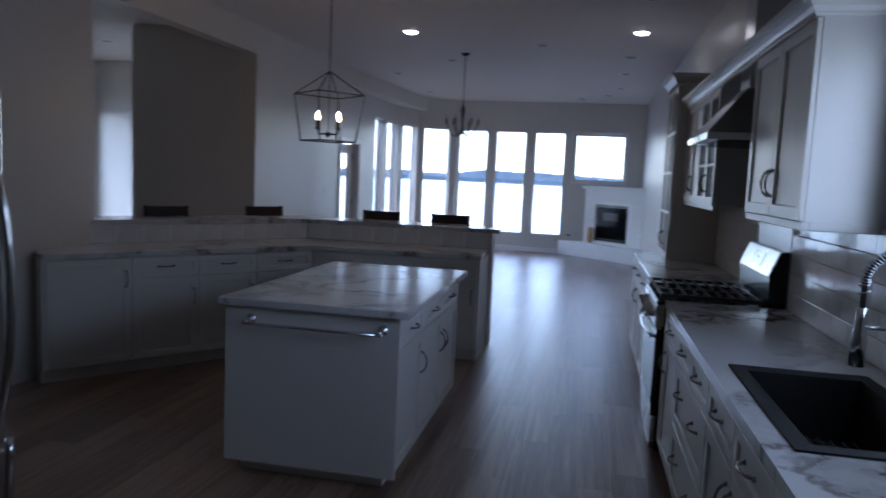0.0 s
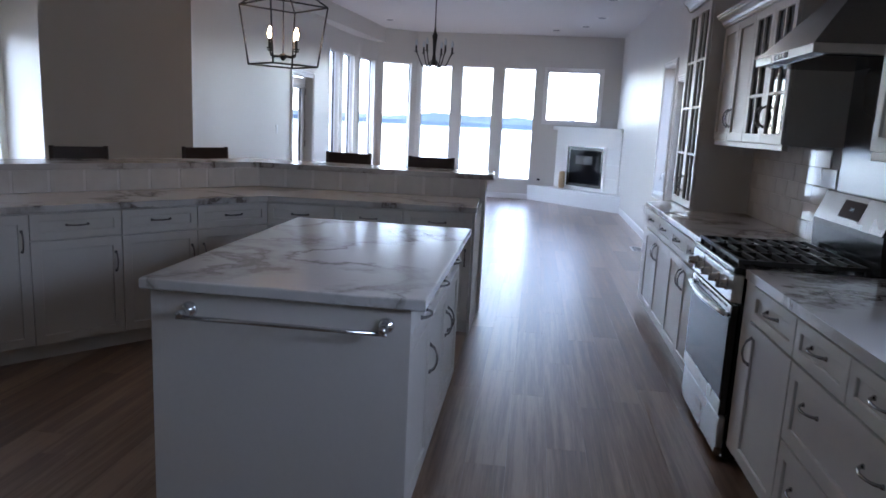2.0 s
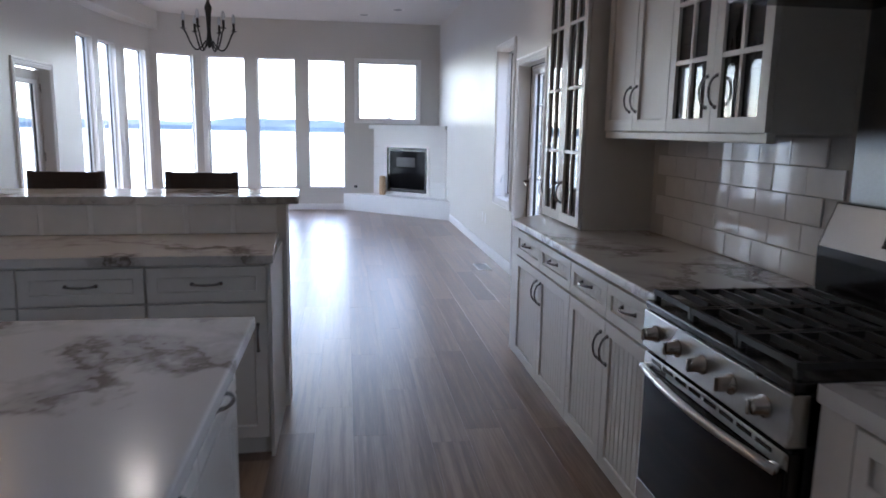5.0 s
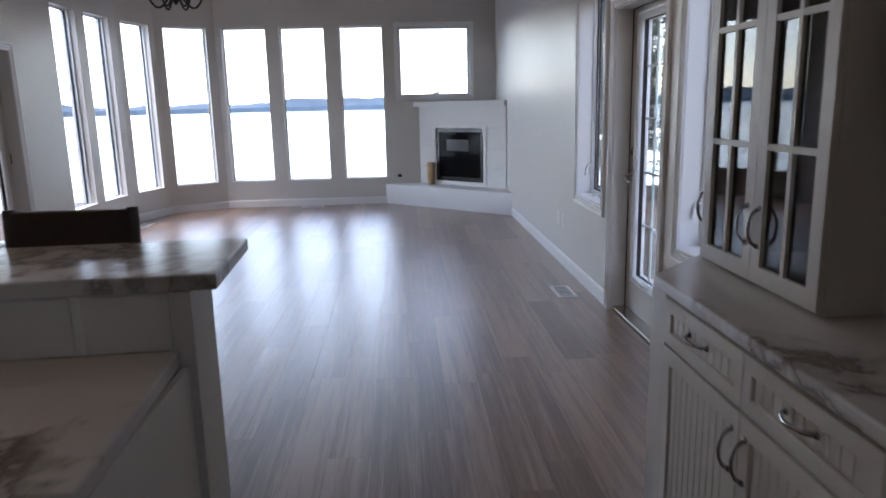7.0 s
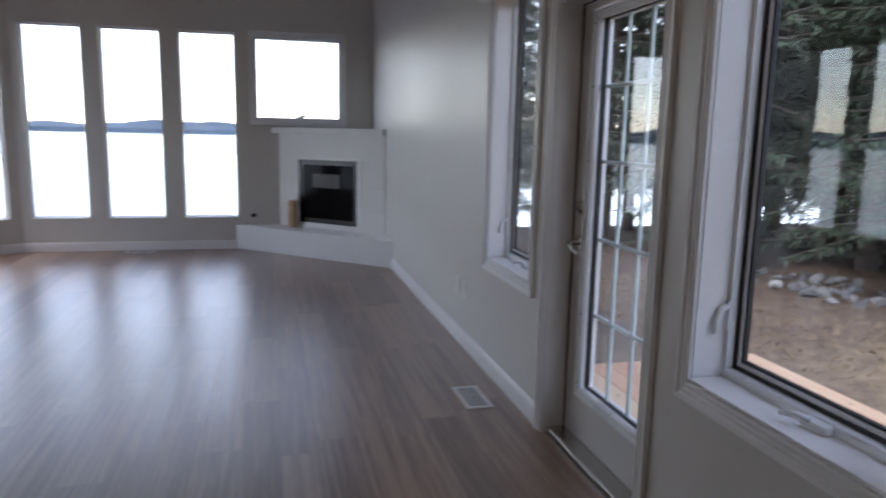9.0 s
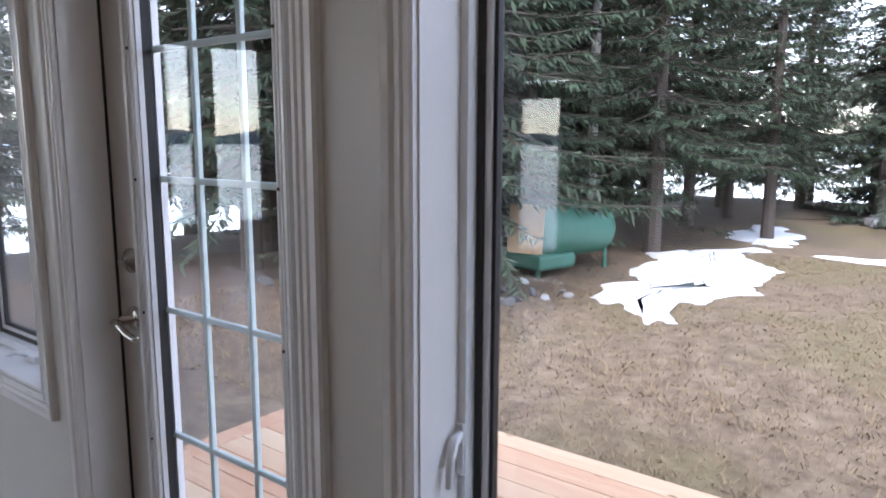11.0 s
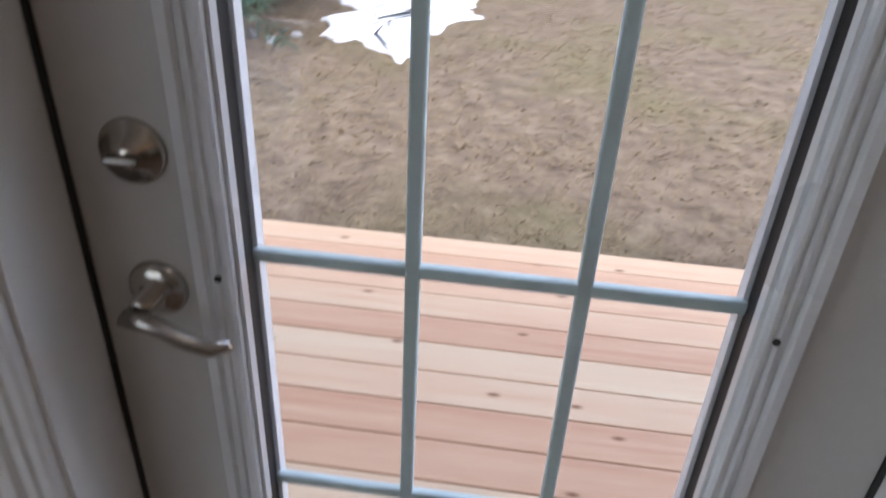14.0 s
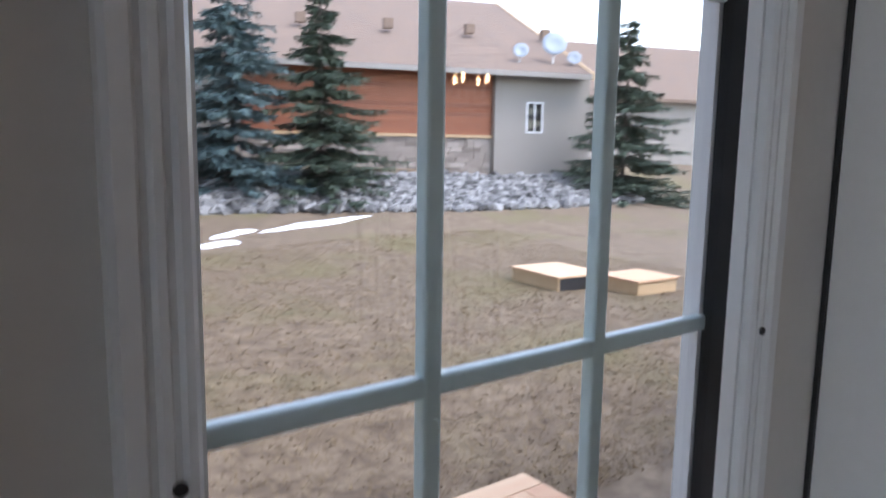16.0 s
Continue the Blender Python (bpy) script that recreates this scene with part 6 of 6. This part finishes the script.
for k in range(110):
    x, y = 8.0 + 3.5 * rng.random(), 4.5 + 5 * rng.random()
    pl.append((x, y, ground_z(x, y) + 0.04, 0.08 + 0.14 * rng.random()))
rock_mesh("rock_row", pl, 8, STONES, label="scattered grey stones and rubble under the spruces")


def snow(x, y, rx, ry, rz, seed):
    rng = random.Random(seed)
    bm = bmesh.new()
    rings = 6
    n = 96
    rows = []
    for k in range(rings + 1):
        f = k / rings
        row = []
        for i in range(n):
            a = 2 * math.pi * i / n
            e = 1 + 0.45 * noise.noise((math.cos(a) * 1.7 + seed, math.sin(a) * 1.7, seed)) + 0.22 * noise.noise((math.cos(a) * 6, math.sin(a) * 6 + seed, 2))
            px = rx * f * e * math.cos(a)
            py = ry * f * e * math.sin(a) + 0.3 * ry * noise.noise((px * 2.3, seed * 3.1, 0)) + 0.6 * ry * noise.noise((px * 0.9, seed * 1.7, 4))
            py += 0.35 * ry * f * noise.noise((px * 5, math.sin(a) * 2, seed))
            c, s = math.cos(radians(rz)), math.sin(radians(rz))
            wx, wy = x + px * c - py * s, y + px * s + py * c
            row.append(bm.verts.new((wx, wy, ground_z(wx, wy) + 0.05 * (1 - f ** 3) + (0.012 if k < rings else -0.03))))
        rows.append(row)
    for a, b in zip(rows, rows[1:]):
        for i in range(n):
            bm.faces.new((a[i], a[(i + 1) % n], b[(i + 1) % n], b[i]))
    bm.faces.new(rows[0])
    link("snow_patch", bm, SNOW, label="melting patch of old snow on the lawn", category="snow", group="snow patches", smooth=True)


snow(9.4, 1.62, 3.0, 0.88, 6, 1)
snow(14.3, 1.7, 1.9, 0.7, 20, 2)
snow(14.3, -2.3, 2.0, 0.34, 70, 3)
snow(12.1, -0.45, 0.85, 0.2, -84, 6)
snow(12.4, -4.05, 0.65, 0.15, -86, 4)
snow(13.1, -4.7, 0.55, 0.13, -82, 7)
snow(13.35, -6.7, 1.6, 0.17, -74, 5)


def planter(x, y, w, l, h, rz):
    p = empty("wooden_box", pose(x, y, ground_z(x, y) - 0.02, 0, 0, rz), "new low wooden well cover box on the lawn", "box", "wooden boxes")
    part("walls", box(0, w, 0, l, 0, h, 0.006), PLYWOOD, p)
    part("lid", box(-0.03, w + 0.03, -0.03, l + 0.03, h, h + 0.03, 0.005), DECKW, p)
    return p


big_box = planter(6.52, -7.95, 1.09, 0.9, 0.22, -6)
# thin black sheet makes the -x side of the box dark
part("dark_side", box(-0.006, -0.002, 0.03, 0.87, 0.01, 0.21), RUBBER, big_box, "side covered by a thin black sheet")
planter(5.70, -8.6, 0.72, 0.85, 0.22, -3)

# matted dry grass
grng = random.Random(31)
gvs, gfs = [], []
for k in range(62000):
    x, y = 2.3 + 9.5 * grng.random() ** 1.3, -10.5 + 16.5 * grng.random()
    z = ground_z(x, y)
    for q in range(3):
        a, ln = grng.random() * 6.28, 0.03 + 0.06 * grng.random()
        lean = 0.3 + 0.9 * grng.random()
        dx, dy = math.cos(a) * ln * lean, math.sin(a) * ln * lean
        i0 = len(gvs)
        gvs += [(x - dy * 0.07, y + dx * 0.07, z - 0.01), (x + dy * 0.07, y - dx * 0.07, z - 0.01), (x + dx, y + dy, z + ln * 0.55)]
        gfs.append((i0, i0 + 1, i0 + 2))
        x += 0.05 * (grng.random() - 0.5)
        y += 0.05 * (grng.random() - 0.5)
me = bpy.data.meshes.new("grass")
me.from_pydata(gvs, [], gfs)
me.materials.append(STRAW)
tagged(new("grass", me), "matted dry lawn grass", "grass", "", "stuff")

# ---- neighbouring house ----
HP0, HP1 = Vector((23.5, -2.5, 0)), Vector((14.0, -28.5, 0))
hd = (HP1 - HP0).normalized()
hn = Vector((-hd.y, hd.x, 0))
MH = Matrix(((hd.x, hn.x, 0, HP0.x), (hd.y, hn.y, 0, HP0.y), (0, 0, 1, 0.9), (0, 0, 0, 1)))
if hn.x < 0:
    hn = -hn
    MH = Matrix(((hd.x, hn.x, 0, HP0.x), (hd.y, hn.y, 0, HP0.y), (0, 0, 1, 0.9), (0, 0, 0, 1)))
HL = (HP1 - HP0).length
nb = empty("house", MH, "neighbouring house with beige and cedar walls and a brown shingle roof", "house")
SPLIT, EH = 14.6, 3.45
part("wall", box(0, SPLIT, 0.3, 8, -0.4, EH), STUCCO, nb)
part("wall", box(SPLIT, 18.3, 0.0, 12, -0.4, EH), STUCCO, nb, "beige stucco wall")
part("wall", box(18.31, HL + 5, 8.0, 14, -0.4, EH), STUCCO, nb)
for k in range(14):
    z = 1.25 + k * 0.155
    part("siding_board", box(6, SPLIT - 0.02, 0.25, 0.3, z, z + 0.15), CEDAR, nb)
part("ledge", box(6, SPLIT - 0.02, 0.15, 0.3, 1.15, 1.24), PLYWOOD, nb, "pale stone ledge")
srng = random.Random(9)
z = -0.3
FIELD = leaf_material("field_stone", (0.16, 0.13, 0.11), (0.36, 0.31, 0.27))
stones = bmesh.new()
while z < 1.1:
    hgt = 0.12 + 0.1 * srng.random()
    x = 6.0
    while x < SPLIT - 0.1:
        w = 0.25 + 0.45 * srng.random()
        box(x, min(x + w - 0.02, SPLIT - 0.03), 0.2 + 0.04 * srng.random(), 0.3, z, min(z + hgt - 0.015, 1.14), bm=stones)
        x += w
    z += hgt
part("stone_wainscot", stones, FIELD, nb, "brown and grey stone veneer")
roof = bmesh.new()
def roof_slab(x0, x1, y0, y1, z0, z1, th=0.16):
    v = [roof.verts.new(p) for p in ((x0, y0, z0), (x1, y0, z0), (x1, y1, z1), (x0, y1, z1), (x0, y0, z0 - th), (x1, y0, z0 - th), (x1, y1, z1 - th), (x0, y1, z1 - th))]
    for q in ((0, 1, 2, 3), (7, 6, 5, 4), (0, 4, 5, 1), (1, 5, 6, 2), (2, 6, 7, 3), (3, 7, 4, 0)):
        roof.faces.new([v[i] for i in q])
RE = 18.0
roof_slab(-0.6, RE, -0.65, 9.0, EH, EH + 4.25)
roof_slab(-0.6, RE, 18.0, 9.0, EH, EH + 4.25)
part("roof", roof, SHINGLE, nb, "brown asphalt shingle roof")
rk = bmesh.new()
kv = [rk.verts.new(p) for p in ((RE, -0.7, EH + 0.02), (RE + 0.12, -0.7, EH + 0.02), (RE + 0.12, 9.0, EH + 4.29), (RE, 9.0, EH + 4.29), (RE, -0.7, EH - 0.22), (RE + 0.12, -0.7, EH - 0.22), (RE + 0.12, 9.0, EH + 4.05), (RE, 9.0, EH + 4.05))]
for q in ((0, 1, 2, 3), (7, 6, 5, 4), (0, 4, 5, 1), (1, 5, 6, 2), (2, 6, 7, 3), (3, 7, 4, 0)):
    rk.faces.new([kv[i] for i in q])
part("rake_board", rk, PLYWOOD, nb, "pale wooden rake board")
roof = bmesh.new()
roof_slab(RE + 0.2, HL + 6, 7.4, 14.0, EH, EH + 3.6)
part("roof", roof, SHINGLE, nb, "brown asphalt shingle roof")
part("gutter", box(-0.6, RE, -0.72, -0.655, EH - 0.2, EH - 0.02, 0.01), STUCCO, nb)
hwin = part("window", ring(15.8, 16.45, 1.35, 2.45, 0.05, -0.03, 0.0), VINYL, nb)
part("pane", box(15.87, 16.38, -0.012, -0.004, 1.42, 2.38), SCREEN, hwin)
part("mullion", box(16.1, 16.15, -0.03, -0.012, 1.42, 2.38), VINYL, hwin)
for k, (dx, dz, rr) in enumerate(((15.6, 0.75, 0.28), (16.9, 1.05, 0.45), (17.7, 0.6, 0.26))):
    dsh = part("satellite_dish", lathe([(0, 0.0), (rr * 0.5, 0.03), (rr, 0.12), (rr, 0.13), (rr * 0.5, 0.045), (0, 0.015)], 20, None, Matrix.Translation((dx, 0.2, EH + dz)) @ pose(0, 0, 0, 68, 0, -20)), DISHM, nb, "pale grey satellite dish", True)
    part("dish_mast", tube([(dx, 0.25, EH + 0.2), (dx, 0.3, EH + dz)], 0.025, 6), STEEL, dsh)
for k in range(4):
    part("roof_vent", box(8 + k * 3.2, 8.35 + k * 3.2, 2.7, 3.0, EH + 1.7, EH + 2.05), SHINGLE, nb)

# ---- pieces of walls and floors ----
meshes = {}
parts_left = 300
rest_v, rest_f = [], []
for x, y, l in sorted(plank_spans(), key=lambda s: abs(s[0] + 1.6) + 0.2 * abs(s[1] + 2)):
    if parts_left > 0:
        parts_left -= 1
        key = round(l, 3)
        if key not in meshes:
            b0 = plank_bm(l)
            me = bpy.data.meshes.new("plank")
            bmesh.ops.recalc_face_normals(b0, faces=b0.faces)
            b0.to_mesh(me)
            b0.free()
            me.materials.append(FLOOR)
            meshes[key] = me
        ob = new("plank", meshes[key])
        ob.parent = floor_base
        ob.location = (x, y, 0)
    else:
        i0 = len(rest_v)
        g = 0.0006
        for z in (-0.012, 0.0):
            rest_v += [(x + g, y + g, z), (x + PW - g, y + g, z), (x + PW - g, y + l - g, z), (x + g, y + l - g, z)]
        rest_f += [tuple(i0 + i for i in q) for q in ((4, 5, 6, 7), (0, 1, 5, 4), (1, 2, 6, 5), (2, 3, 7, 6), (3, 0, 4, 7))]
me = bpy.data.meshes.new("planks")
me.from_pydata(rest_v, [], rest_f)
me.materials.append(FLOOR)
ob = tagged(new("planks", me), kind="stuff")
ob.parent = floor_base

bsp = link("tile_backsplash", box(-0.006, -0.002, -8.4, -2.75, 0.921, 1.449), GROUT, kind="structure", label="white glazed subway tile backsplash", category="backsplash")
TW, TH = 0.203, 0.1045
tb_ = box(-0.014, -0.006, 0.0012, TW - 0.0012, 0.0012, TH - 0.0012, 0.0025)
tme = bpy.data.meshes.new("tile")
tb_.to_mesh(tme)
tb_.free()
tme.materials.append(TILE)
for r in range(5):
    y = -8.4 + (TW / 2 if r % 2 else 0)
    while y + TW < -2.76:
        if not (y + TW > RY0 - RW - 0.002 and y < RY0 + 0.002):
            t = new("tile", tme)
            t.parent = bsp
            t.location = (0, y, 0.921 + r * TH)
        y += TW
